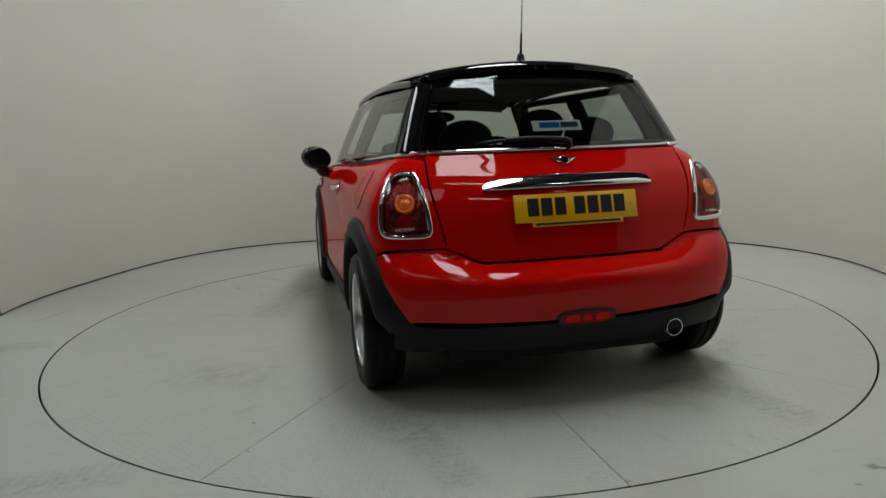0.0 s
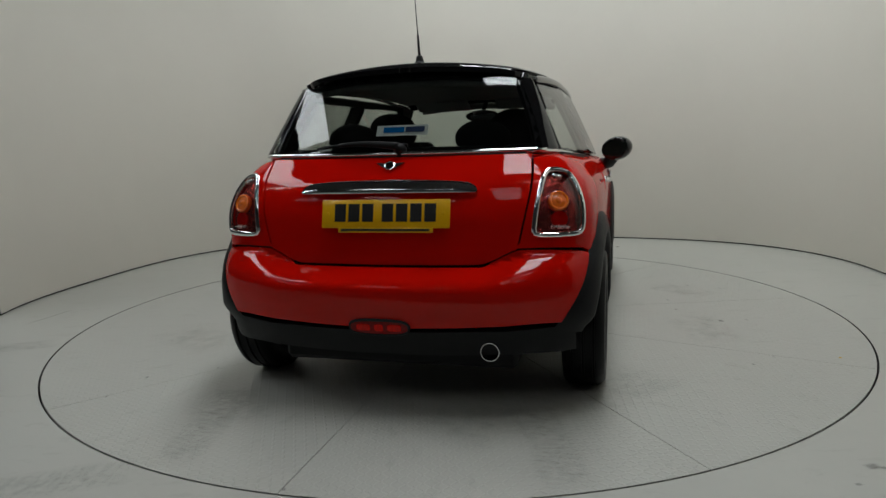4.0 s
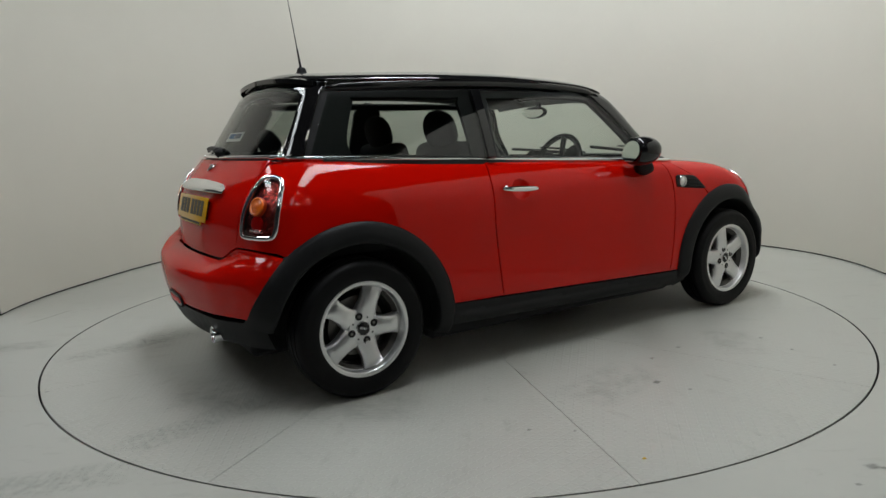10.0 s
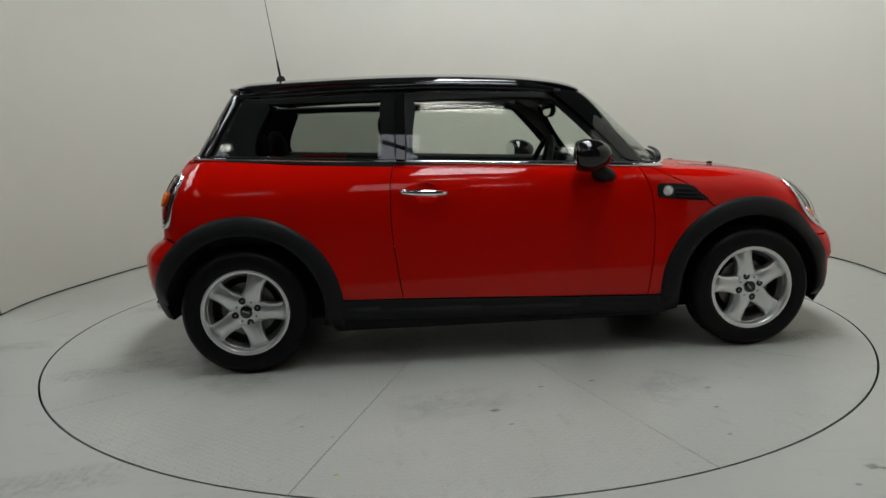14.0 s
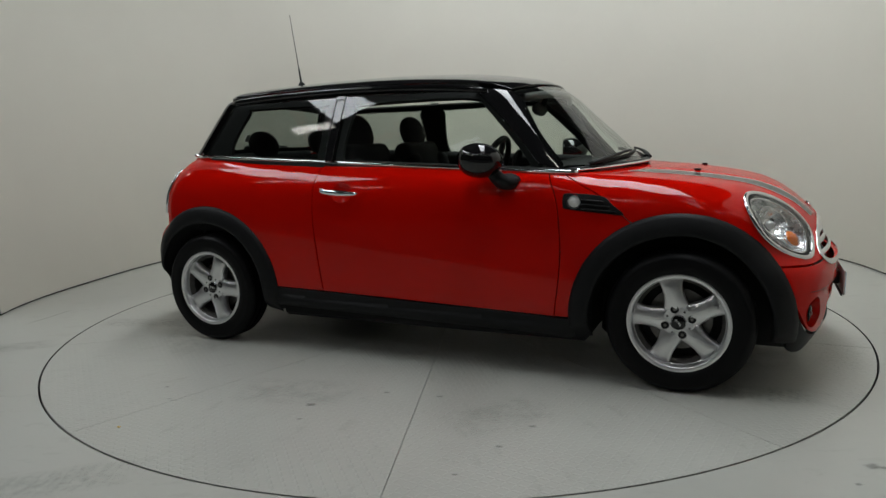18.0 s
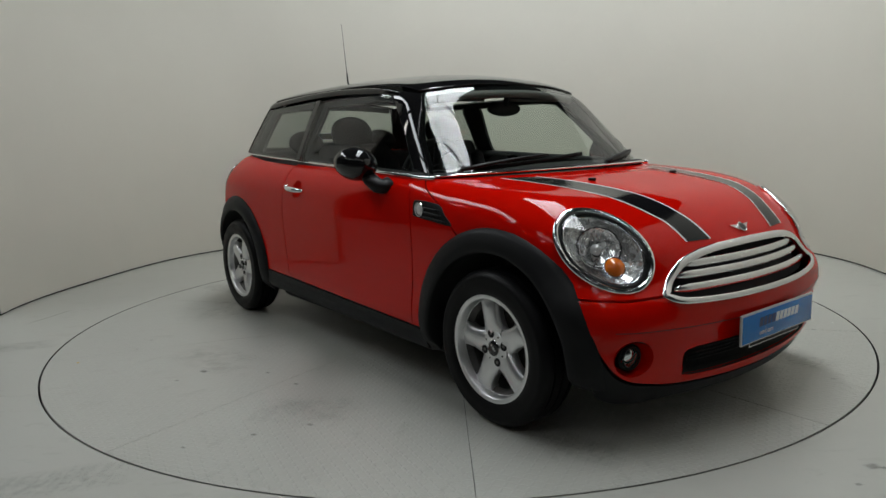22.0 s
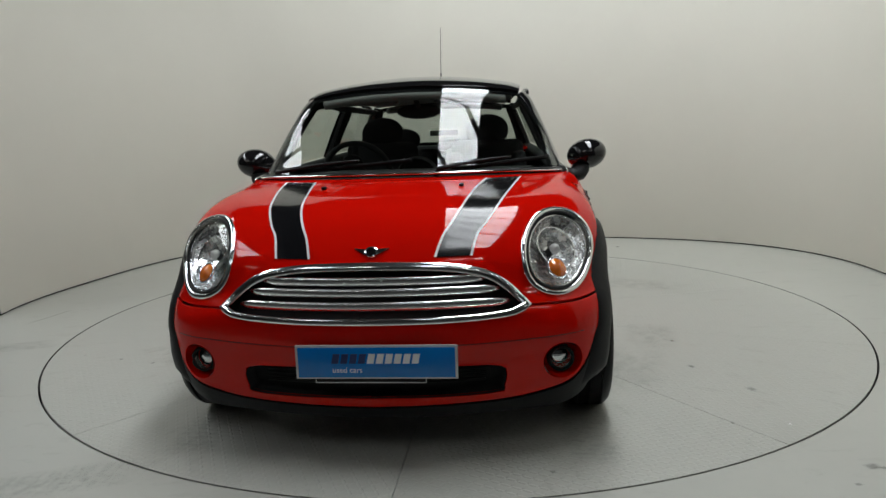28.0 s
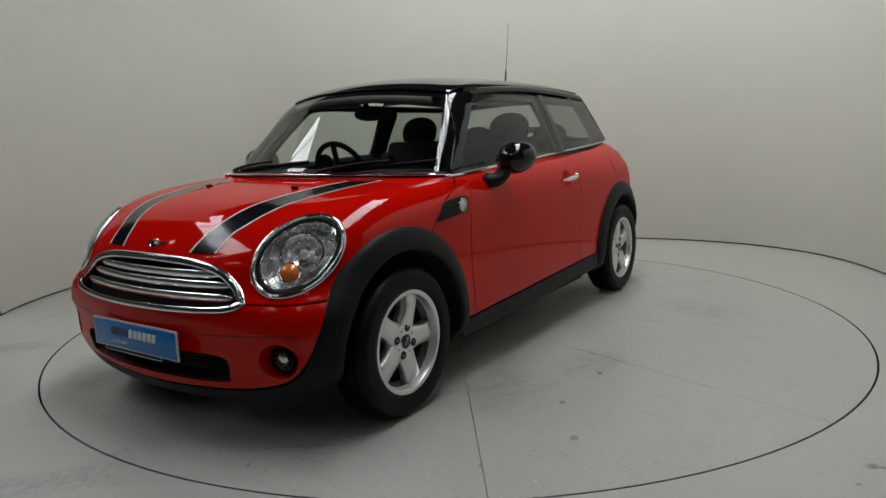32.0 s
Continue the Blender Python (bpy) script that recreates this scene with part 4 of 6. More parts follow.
# wheels
def wheel(x, s, turn):
    y0 = s * 0.745
    hw = 0.088
    prof = [(0.196, -hw * 0.8), (0.21, -hw * 0.93), (0.245, -hw), (0.275, -hw * 0.95), (TYRE_R - 0.007, -hw * 0.78), (TYRE_R, -hw * 0.6)]
    for g in (-0.042, 0.0, 0.042):
        prof += [(TYRE_R, g - 0.005), (TYRE_R - 0.007, g - 0.004), (TYRE_R - 0.007, g + 0.004), (TYRE_R, g + 0.005)]
    prof += [(TYRE_R, hw * 0.6), (TYRE_R - 0.007, hw * 0.78), (0.277, hw * 0.95), (0.268, hw * 0.985), (0.262, hw * 0.975), (0.245, hw), (0.225, hw * 0.985), (0.21, hw * 0.93), (0.196, hw * 0.8)]
    rim_prof = [(0.181, hw * 0.50), (0.183, hw * 0.52), (0.187, hw * 0.80), (0.189, hw * 0.86), (0.192, hw * 0.885), (0.2045, hw * 0.90), (0.2085, hw * 0.885), (0.2105, hw * 0.84), (0.206, hw * 0.72)]
    flip = Matrix.Diagonal((1, s, 1, 1))
    m = Matrix.Translation((x, y0, HUB_Z)) @ flip
    w = turned("wheel", rim_prof, ALLOY, car, "five-spoke silver alloy wheel", 64, m=m)
    # silver barrel coloured dark: brake dust, plus the shade between the spokes
    turned("barrel", [(0.19, -hw * 0.8), (0.17, -hw * 0.6), (0.166, 0.02), (0.176, hw * 0.40), (0.182, hw * 0.505)], BARREL_SHADE_DUST, w, "wheel barrel, its grey darkened for shade and dust", 56, m=m)
    turned("tyre", prof, RUBBER, w, "black rubber tyre", 72, m=m)
    # back disc and brake disc
    turned("brake_disc", [(0.0, -0.02), (0.130, -0.02), (0.130, -0.01), (0.07, -0.01), (0.07, 0.0), (0.0, 0.0)], material_brake, w, "dull steel brake disc", 40, m=m)
    turned("backplate", [(0.0, -0.035), (0.165, -0.035), (0.165, -0.045), (0.0, -0.045)], DARK, w, "dark brake backplate", 40, m=m)
    # five flared spokes
    for i in range(5):
        a = radians(72 * i + turn)
        rs = np.array([0.035, 0.062, 0.080, 0.100, 0.125, 0.152, 0.175, 0.190])
        hwid = np.array([0.034, 0.049, 0.045, 0.041, 0.0395, 0.041, 0.046, 0.058])
        face = np.array([0.052, 0.054, 0.057, 0.059, 0.060, 0.060, 0.056, 0.046])
        secs = np.array([(-1, -0.045), (-1.0, -0.012), (-0.86, -0.006), (-0.5, -0.001), (0.0, 0.002), (0.5, -0.001), (0.86, -0.006), (1.0, -0.012), (1, -0.045)])
        bm = bmesh.new()
        rows = []
        for r, h, fy in zip(rs, hwid, face):
            row = []
            for u, d in secs:
                ang = a + u * h / max(r, 0.03) if r > 0.12 else a
                off = 0 if r > 0.12 else u * h
                px, pz = r * math.cos(ang) - off * math.sin(a), r * math.sin(ang) + off * math.cos(a)
                row.append(bm.verts.new((px, fy + d, pz)))
            rows.append(row)
        for r0, r1 in zip(rows, rows[1:]):
            for j in range(len(secs) - 1):
                bm.faces.new((r0[j], r0[j + 1], r1[j + 1], r1[j]))
        bmesh.ops.recalc_face_normals(bm, faces=bm.faces)
        bm.transform(m)
        part("spoke", bm, ALLOY, w, "", True, 50)
    turned("hub", [(0.0, 0.054), (0.062, 0.054), (0.066, 0.051), (0.068, 0.03), (0.068, 0.0)], ALLOY, w, "", 40, m=m)
    turned("hub_cap", [(0.0, 0.060), (0.025, 0.0595), (0.029, 0.057), (0.030, 0.05)], BLACK_GLOSS, w, "black centre cap", 32, m=m)
    turned("cap_ring", [(0.0285, 0.0585), (0.0305, 0.0595), (0.0325, 0.058), (0.033, 0.052)], CHROME, w, "", 32, m=m)
    for u, wd in ((-0.013, 0.0042), (-0.0045, 0.0022), (0.0035, 0.0042), (0.012, 0.0022)):
        part("cap_bar", box_bm(wd, 0.0012, 0.009, 0, 1, m @ Matrix.Rotation(radians(turn + 20), 4, "Y") @ Matrix.Translation((u, 0.0602, 0))), ALLOY, w, "", False)
    for i in range(4):
        a = radians(90 * i + 17)
        mm = m @ Matrix.Translation((0.055 * math.cos(a), 0, 0.055 * math.sin(a)))
        turned("bolt_hole", [(0.0, 0.0552), (0.0145, 0.0552), (0.0158, 0.0562), (0.017, 0.0545)], DARK, w, "", 16, m=mm)
        turned("wheel_bolt", [(0.0, 0.0565), (0.006, 0.0565), (0.0075, 0.054)], material_brake, w, "", 6, m=mm)
        a += radians(45)
        mm = m @ Matrix.Translation((0.050 * math.cos(a), 0, 0.050 * math.sin(a)))
        turned("dimple", [(0.0, 0.0548), (0.0035, 0.0548), (0.0045, 0.0542)], DARK, w, "", 10, m=mm)
    return w


# dust tone with the shade inside the wheel put into the colour
BARREL_SHADE_DUST = material("barrel_shade_dust_grey", (0.085, 0.08, 0.075), 0.5, 0.4, var=0.3, scale=25)
material_brake = material("dull_steel", (0.20, 0.19, 0.18), 0.45, 0.8, var=0.2, scale=30)
TURNS = {(True, 1): 36, (True, -1): 29, (False, 1): 12, (False, -1): -2}
for x in (AX, -AX):
    for s in (1, -1):
        wheel(x, s, TURNS[(x > 0, s)])

# dark inner structure behind the panels: wheel wells, floor pan, engine bay and boot fillers
def wheel_well(cx, s):
    na, v, f = 25, [], []
    prof = [(0.368, 0.075), (0.368, -0.24), (0.30, -0.25), (0.05, -0.25)]
    for r, h in prof:
        for a in np.radians(np.linspace(-4, 184, na)):
            out = h if h < 0 else -0.02 + (h + 0.02) * min(1.0, max(0.0, math.sin(a)) / 0.5)
            v.append((cx + r * math.cos(a), s * (0.72 + out), 0.29 + r * math.sin(a)))
    for i in range(len(prof) - 1):
        for j in range(na - 1):
            q = (i * na + j, i * na + j + 1, (i + 1) * na + j + 1, (i + 1) * na + j)
            f.append(q if s > 0 else q[::-1])
    return mesh_object("wheel_well", v, f, DARK, car)


for s in (1, -1):
    for cx in (AX, -AX):
        wheel_well(cx, s)
for x0, x1, y0, z0, z1 in ((-0.84, 0.84, 0.70, 0.145, 0.28), (0.86, 1.66, 0.50, 0.135, 0.66), (-1.62, -0.86, 0.50, 0.165, 0.60), (-0.86, -0.785, 0.755, 0.19, 0.42), (0.785, 0.86, 0.755, 0.19, 0.42)):
    part("floor_pan", box_bm(x1 - x0, 2 * y0, z1 - z0, 0.02, 1, Matrix.Translation(((x0 + x1) / 2, 0, (z0 + z1) / 2))), DARK, car)


# ---- lamps, grille, trim and fittings of the car ----
AMBER = material("amber_lens", (0.90, 0.19, 0.010), 0.15, coat=1.0, spec=0.6)
REFLECTOR = material("lamp_reflector", (0.88, 0.88, 0.87), 0.26, 0.75, var=0.10, scale=40, rvar=0.05, bump=0.2, bump_scale=30)
FROSTED = material("frosted_bulb_shade", (0.55, 0.55, 0.54), 0.3, 0.2, coat=0.5)
RED_LENS = glass_material("red_lens", (0.70, 0.40, 0.38))
LAMP_SEAT = material("faceted_lamp_seat", (0.62, 0.28, 0.26), 0.14, 0.8, var=0.7, scale=35, bump=1.0, bump_scale=60, dist=0.006)
FOG_RED = material("bright_red_lens", (0.70, 0.006, 0.003), 0.25, coat=0.12, spec=0.1, var=0.25, scale=60)
FOG_DEEP = material("deep_red_lens", (0.22, 0.003, 0.003), 0.2, coat=0.2, spec=0.1, var=0.2, scale=60)
BLUE = material("blue_sign_face", (0.0, 0.17, 0.53), 0.22, var=0.03, scale=30)
YELLOW = material("yellow_plate", (0.80, 0.43, 0.0), 0.3, coat=0.4, var=0.03, scale=30)
BLACK_INK = material("black_ink", (0.01, 0.01, 0.012), 0.4)
NAVY_INK = material("navy_ink", (0.01, 0.03, 0.12), 0.4)
WHITE_INK = material("white_ink", (0.82, 0.82, 0.82), 0.4)
SILVER_EDGE = material("silver_plate_edge", (0.55, 0.55, 0.54), 0.35, 0.3)
MIRROR = material("mirror_glass", (0.85, 0.86, 0.86), 0.02, 1.0)


def lifted(chart, form, pts, off=0.0):
    return chart.lift(form, chart.uv(pts), off)


def shrink(pts, k):
    p = np.array(pts)
    c = p.mean(0)
    return c + (p - c) * k


def bowl(name, ring, depths, scales, axis, mat, parent, label="", smooth=True):
    """A cupped form behind a rim: rings drawn in and set back along the axis."""
    ring = np.array(ring)
    c = ring.mean(0)
    ax = np.array(axis, float) / np.linalg.norm(axis)
    n = len(ring)
    v = np.vstack([c + (ring - c) * k + ax * d for d, k in zip(depths, scales)])
    f = []
    for i in range(len(depths) - 1):
        for j in range(n):
            f.append((i * n + j, i * n + (j + 1) % n, (i + 1) * n + (j + 1) % n, (i + 1) * n + j))
    f.append(tuple(range((len(depths) - 1) * n, len(depths) * n)))
    return mesh_object(name, v, f, mat, parent, label, smooth=smooth)


def dome(name, c, axis, r, h, mat, parent, label="", seg=28, power=2.0):
    """A shallow round cap that faces along the axis."""
    prof = [(r * k, h * (1 - k ** power)) for k in (0.0001, 0.25, 0.5, 0.7, 0.85, 0.95, 1.0)] + [(r * 1.0, -0.012)]
    rot = Vector(axis).to_track_quat("Z", "Y").to_matrix().to_4x4()
    return turned(name, prof, mat, parent, label, seg, "z", Matrix.Translation(c) @ rot, 60)


# headlamps
for s in (1, -1):
    k = np.array([1, s, 1])
    ax = Vector((1, 0.7 * s, 0.8)).normalized()
    ring, rn = lifted(FRONT, body_form, head_ring * k, 0.003)
    c = Vector(ring.mean(0))
    bez = tube("headlight", shrink(ring, 1.04), 0.0105, CHROME, car, "round headlight in a chrome ring", 10, (1.0, 0.8), rn, True)
    inner = shrink(ring, 0.945)
    tube("gasket", inner - np.array(ax) * 0.003, 0.0085, PLASTIC, bez, "black seal", 6, closed=True)
    ring2 = shrink(ring, 0.875) - np.array(ax) * 0.006
    tube("inner_ring", ring2, 0.006, CHROME, bez, "", 8, closed=True)
    bowl("reflector", shrink(ring, 0.94)[::2], (-0.006, -0.022, -0.036, -0.048, -0.058, -0.066), (1.0, 0.93, 0.84, 0.70, 0.5, 0.2), ax, REFLECTOR, bez, "faceted chrome reflector", False)
    # lens: the body's own curve, raised
    sheet("lens", LENS, bez, FRONT, body_form, FRONT.uv(head_ring * k)[::1] * 1.0, step=0.02, off=0.010, lip=0.0, gap=0.012, label="clear glass lens")
    e1 = Vector((-0.7 * s, 1, 0)).normalized() * s
    e2 = ax.cross(e1) * (1 if ax.cross(e1).z > 0 else -1)
    # main bulb shade and amber indicator
    bcup = c - ax * 0.040 + e2 * 0.014 + e1 * 0.010
    turn_to = Matrix.Translation(bcup) @ ax.to_track_quat("Z", "Y").to_matrix().to_4x4()
    turned("main_beam", [(0.074, 0.026), (0.070, 0.020), (0.060, 0.002), (0.044, -0.012), (0.024, -0.020), (0.0, -0.021)], REFLECTOR, bez, "faceted chrome main-beam bowl", 16, "z", turn_to, 12)
    turned("beam_rim", [(0.0715, 0.026), (0.0735, 0.0295), (0.0775, 0.0295), (0.079, 0.026)], CHROME, bez, "bright rim of the main-beam bowl", 40, "z", turn_to)
    turned("bulb_neck", [(0.016, -0.020), (0.015, 0.006), (0.0, 0.006)], DARK, bez, "dark bulb neck", 20, "z", turn_to)
    dome("bulb_cap", bcup + ax * 0.014 + e1 * 0.006, ax, 0.019, 0.016, FROSTED, bez, "frosted grey bulb shade")
    ind = Vector((1.648, 0.620 * s, 0.634))
    dome("indicator", ind, ax, 0.033, 0.014, AMBER, bez, "amber indicator lens")
    tube("indicator_ring", [ind - ax * 0.004 + 0.036 * (math.cos(t) * e1 + math.sin(t) * e2) for t in np.linspace(0, 2 * math.pi, 24, endpoint=False)], 0.004, CHROME, bez, "", 6, closed=True)

# grille
FRAME_CHROME = material("polished_frame_chrome", (0.85, 0.85, 0.86), 0.13, 1.0, rvar=0.03, scale=20)
BAR_CHROME = material("satin_chrome", (0.92, 0.92, 0.92), 0.24, 1.0, rvar=0.04, scale=20)
g_out = both(np.vstack([grille_top[::-1], grille_low[1:]]))
g_out = g_out[np.linalg.norm(g_out - np.roll(g_out, 1, 0), axis=1) > 0.004]
gp, gn = lifted(FRONT, body_form, g_out, 0.004)
frame_ob = tube("grille", gp, np.interp(gp[:, 2], [0.512, 0.545, 0.64], [0.0100, 0.0150, 0.0140]), FRAME_CHROME, car, "chrome-framed front grille with three chrome bars", 12, (1.1, 0.45), gn, True)
sheet("grille_back", DARK, frame_ob, FRONT, body_form, FRONT.uv(g_out), step=0.04, off=-0.045, lip=0, gap=0.0)
for z, w in ((0.625, 0.375), (0.590, 0.425), (0.553, 0.455)):
    yy = np.linspace(-w, w, 33)
    q, n2 = SCREEN.lift(body_form, np.stack([yy, np.full(33, z)], 1), -0.010)
    tube("grille_bar", q, np.interp(np.abs(yy), [0, w - 0.04, w], [0.0125, 0.0125, 0.005]), BAR_CHROME, frame_ob, "", 16, (0.62, 1.22))
# lower intake and fog lamps
ip, inn = lifted(FRONT, body_form, intake, 0.0)
intake_ob = sheet("intake_grille", DARK, car, FRONT, body_form, FRONT.uv(intake), step=0.04, off=-0.05, lip=0, gap=-0.01, label="black lower air intake")
bowl("intake_lip", ip, (0.0, -0.05), (1.0, 0.97), (1, 0, 0), DARK, intake_ob)
for i in range(5):
    z = 0.275 + i * 0.016
    yy = np.linspace(-0.38, 0.38, 17)
    q, n2 = SCREEN.lift(body_form, np.stack([yy, np.full(17, z)], 1), -0.04)
    tube("intake_bar", q, 0.004, PLASTIC, intake_ob, "", 6)
for s in (1, -1):
    k = np.array([1, s, 1])
    fp, fn = lifted(FRONT, body_form, fog_ring * k, 0.0)
    ax = Vector((1, 0.25 * s, 0)).normalized()
    fog = bowl("fog_lamp", fp, (0.0, -0.03, -0.05), (1.0, 0.93, 0.80), ax, RED, car, "round fog lamp in the front bumper")
    c = Vector(fp.mean(0))
    turned("fog_housing", [(0.047, -0.03), (0.046, 0.004), (0.040, 0.008), (0.036, 0.0)], PLASTIC, fog, "", 28, "z", Matrix.Translation(c - ax * 0.026) @ ax.to_track_quat("Z", "Y").to_matrix().to_4x4())
    dome("fog_reflector", c - ax * 0.034 + Vector((0, -0.004 * s, 0.006)), ax, 0.030, 0.010, CHROME, fog)
    tube("fog_ring", [c - ax * 0.022 + 0.038 * Vector((0, math.cos(t), math.sin(t))) for t in np.linspace(0, 2 * math.pi, 24, endpoint=False)], 0.005, PLASTIC, fog, "", 6, closed=True)
    dome("fog_lens", c - ax * 0.018, ax, 0.038, 0.012, LENS, fog)

# bonnet stripes with white edges
si = [(1.040, 0.379), (1.25, 0.343), (1.44, 0.313), (1.58, 0.288), (1.66, 0.268), (1.715, 0.248), (1.80, 0.228)]
so = [(0.985, 0.519), (1.24, 0.476), (1.42, 0.440), (1.57, 0.408), (1.65, 0.385), (1.70, 0.362), (1.795, 0.345)]


def strip(name, mat, a, b, s, off, label=""):
    """A ribbon of vinyl on the bonnet between two lines of (x, y)."""
    na, nb = spline(a, 0.02), spline(b, 0.02)
    n = 70
    ta, tb = np.linspace(0, 1, len(na)), np.linspace(0, 1, len(nb))
    t = np.linspace(0, 1, n)
    A = np.stack([np.interp(t, ta, na[:, i]) for i in (0, 1)], 1)
    B = np.stack([np.interp(t, tb, nb[:, i]) for i in (0, 1)], 1)
    m = 7
    v, nn = [], []
    for j in range(m):
        q = A + (B - A) * j / (m - 1)
        p3 = np.stack([q[:, 0], q[:, 1] * s, hood_z(q[:, 0])], 1)
        p, n_ = lifted(FRONT, body_form, p3, off)
        v.append(p)
        nn.append(n_)
    v, nn = np.vstack(v), np.vstack(nn)
    f = []
    for j in range(m - 1):
        for i in range(n - 1):
            q = (j * n + i, j * n + i + 1, (j + 1) * n + i + 1, (j + 1) * n + i)
            f.append(q if s > 0 else q[::-1])
    return mesh_object(name, v, f, mat, hood, label, [nn[i] for q in f for i in q])


def shift(line, d):
    return [(x, y + d) for x, y in line]


for s in (1, -1):
    strip("bonnet_stripe", STRIPE, si, so, s, 0.0018, "black vinyl stripe")
    strip("stripe_edge", WHITE_EDGE, shift(si, -0.010), shift(si, -0.001), s, 0.0018, "white stripe edge")
    strip("stripe_edge", WHITE_EDGE, shift(so, 0.001), shift(so, 0.010), s, 0.0018, "white stripe edge")
    p, n = lifted(FRONT, body_form, [(1.235, 0.266 * s, 0.873)], 0.0)
    part("washer_jet", box_bm(0.03, 0.018, 0.012, 0.004, 2, Matrix.Translation(Vector(p[0]) + Vector((0, 0, 0.005)))), PLASTIC, hood, "black washer jet")


# winged badges drawn as plain shapes
def badge(c, normal, size, parent, up=(0, 0, 1)):
    n = Vector(normal).normalized()
    side = Vector(up).cross(n).normalized()
    upv = n.cross(side)
    m = Matrix((side, upv, n)).transposed().to_4x4()
    m.translation = c
    b = turned("badge", [(0.0, 0.006), (size * 0.30, 0.006), (size * 0.33, 0.0085), (size * 0.38, 0.0075), (size * 0.40, 0.0)], CHROME, parent, "chrome winged badge", 32, "z", m)
    turned("badge_disc", [(0.0, 0.0085), (size * 0.26, 0.0082), (size * 0.30, 0.0065)], BLACK_GLOSS, b, "black disc", 28, "z", m)
    for sgn in (1, -1):
        for i in range(4):
            bm = bmesh.new()
            x0, x1, y = size * (0.36 - 0.02 * i), size * (1.08 - 0.17 * i), size * (0.17 - 0.115 * i)
            rise = size * 0.10
            pts = [(x0, y - size * 0.042), (x1 - size * 0.07, y - size * 0.042 + rise), (x1, y + size * 0.042 + rise), (x0, y + size * 0.042)]
            top = [bm.verts.new((px * sgn, py, 0.0055 - 0.0025 * (px > x0))) for px, py in pts]
            bot = [bm.verts.new((px * sgn, py, -0.003)) for px, py in pts]
            bm.faces.new(top)
            for a in range(4):
                bm.faces.new((top[a], top[(a + 1) % 4], bot[(a + 1) % 4], bot[a]))
            bmesh.ops.recalc_face_normals(bm, faces=bm.faces)
            bm.transform(m)
            part("badge_wing", bm, CHROME, b, "", False)
    return b


p, n = lifted(FRONT, body_form, [(1.765, 0.0, 0.715)], 0.001)
badge(p[0], n[0], 0.056, car)
p, n = GATE.lift(gate_form, np.array([(0.0, 0.972)]), 0.002)
badge(p[0], n[0], 0.056, car)


def letters(text, size, m, mat, parent, name="lettering", depth=0.0004):
    cu = bpy.data.curves.new(name, "FONT")
    cu.body, cu.size, cu.extrude = text, size, depth
    ob = bpy.data.objects.new(name, cu)
    dg = bpy.context.evaluated_depsgraph_get()
    me = bpy.data.meshes.new_from_object(ob.evaluated_get(dg), depsgraph=dg)
    bpy.data.objects.remove(ob)
    bpy.data.curves.remove(cu)
    me.transform(m)
    me.materials.clear()
    me.materials.append(mat)
    o = new(name, me)
    o.parent = parent
    return o


def panel_box(name, w, h, t, m, mat, parent, label="", bevel=0.004):
    return part(name, box_bm(w, h, t, bevel, 2, m), mat, parent, label)


# front sign plate: faces forward, local x to the viewer's right
mp = Matrix.Translation((1.884, 0.026, 0.381)) @ Matrix(((0, 0, 1, 0), (1, 0, 0, 0), (0, 1, 0, 0), (0, 0, 0, 1)))
fplate = panel_box("front_plate", 0.525, 0.112, 0.008, mp, SILVER_EDGE, car, "blue dealer sign plate with white lettering", 0.003)
panel_box("plate_face", 0.508, 0.099, 0.003, mp @ Matrix.Translation((0, -0.001, 0.0045)), BLUE, fplate, "blue face", 0.001)
for i in range(10):
    x = -0.130 + i * 0.0288
    navy = i < 4
    w = 0.022
    bar = box_bm(w, 0.032, 0.001, 0)
    for v in bar.verts:
        v.co.x += v.co.y * 0.22
    bar.transform(mp @ Matrix.Translation((x, 0.012, 0.0065)))
    part("logo_bar", bar, NAVY_INK if navy else WHITE_INK, fplate, "", False)
letters("used cars", 0.026, mp @ Matrix.Translation((-0.142, -0.034, 0.0064)), WHITE_INK, fplate)
panel_box("plate_holder", 0.37, 0.02, 0.006, mp @ Matrix.Translation((-0.02, -0.062, -0.003)), PLASTIC, fplate, "black plate holder with a white line", 0.002)
panel_box("holder_line", 0.36, 0.002, 0.002, mp @ Matrix.Translation((-0.02, -0.069, 0.0008)), WHITE_INK, fplate, "", 0)
for dx in (-0.199, 0.159):
    panel_box("holder_line", 0.002, 0.012, 0.002, mp @ Matrix.Translation((dx, -0.064, 0.0008)), WHITE_INK, fplate, "", 0)
# its backing: a stub that carries the plate on the bumper
part("plate_bracket", box_bm(0.04, 0.3, 0.06, 0.005, 1, Matrix.Translation((1.858, 0.026, 0.385))), PLASTIC, fplate)

# rear number plate: faces backward, local x to the viewer's right
tilt = math.atan(0.245)
mr = Matrix.Translation((-1.6905, -0.006, 0.794)) @ Matrix.Rotation(tilt, 4, "Y") @ Matrix(((0, 0, -1, 0), (-1, 0, 0, 0), (0, 1, 0, 0), (0, 0, 0, 1)))
mr = mr @ Matrix.Translation((0, 0, 0.012))
rplate = panel_box("rear_plate", 0.52, 0.111, 0.006, mr, YELLOW, car, "yellow rear number plate with black characters", 0.004)
panel_box("plate_seat", 0.46, 0.08, 0.03, mr @ Matrix.Translation((0, 0, -0.017)), PLASTIC, rplate)
xs = [-0.183, -0.126, -0.069, 0.012, 0.069, 0.126, 0.183]
for x in xs:
    panel_box("plate_bar", 0.046, 0.070, 0.001, mr @ Matrix.Translation((x, 0.004, 0.0034)), BLACK_INK, rplate, "", 0)
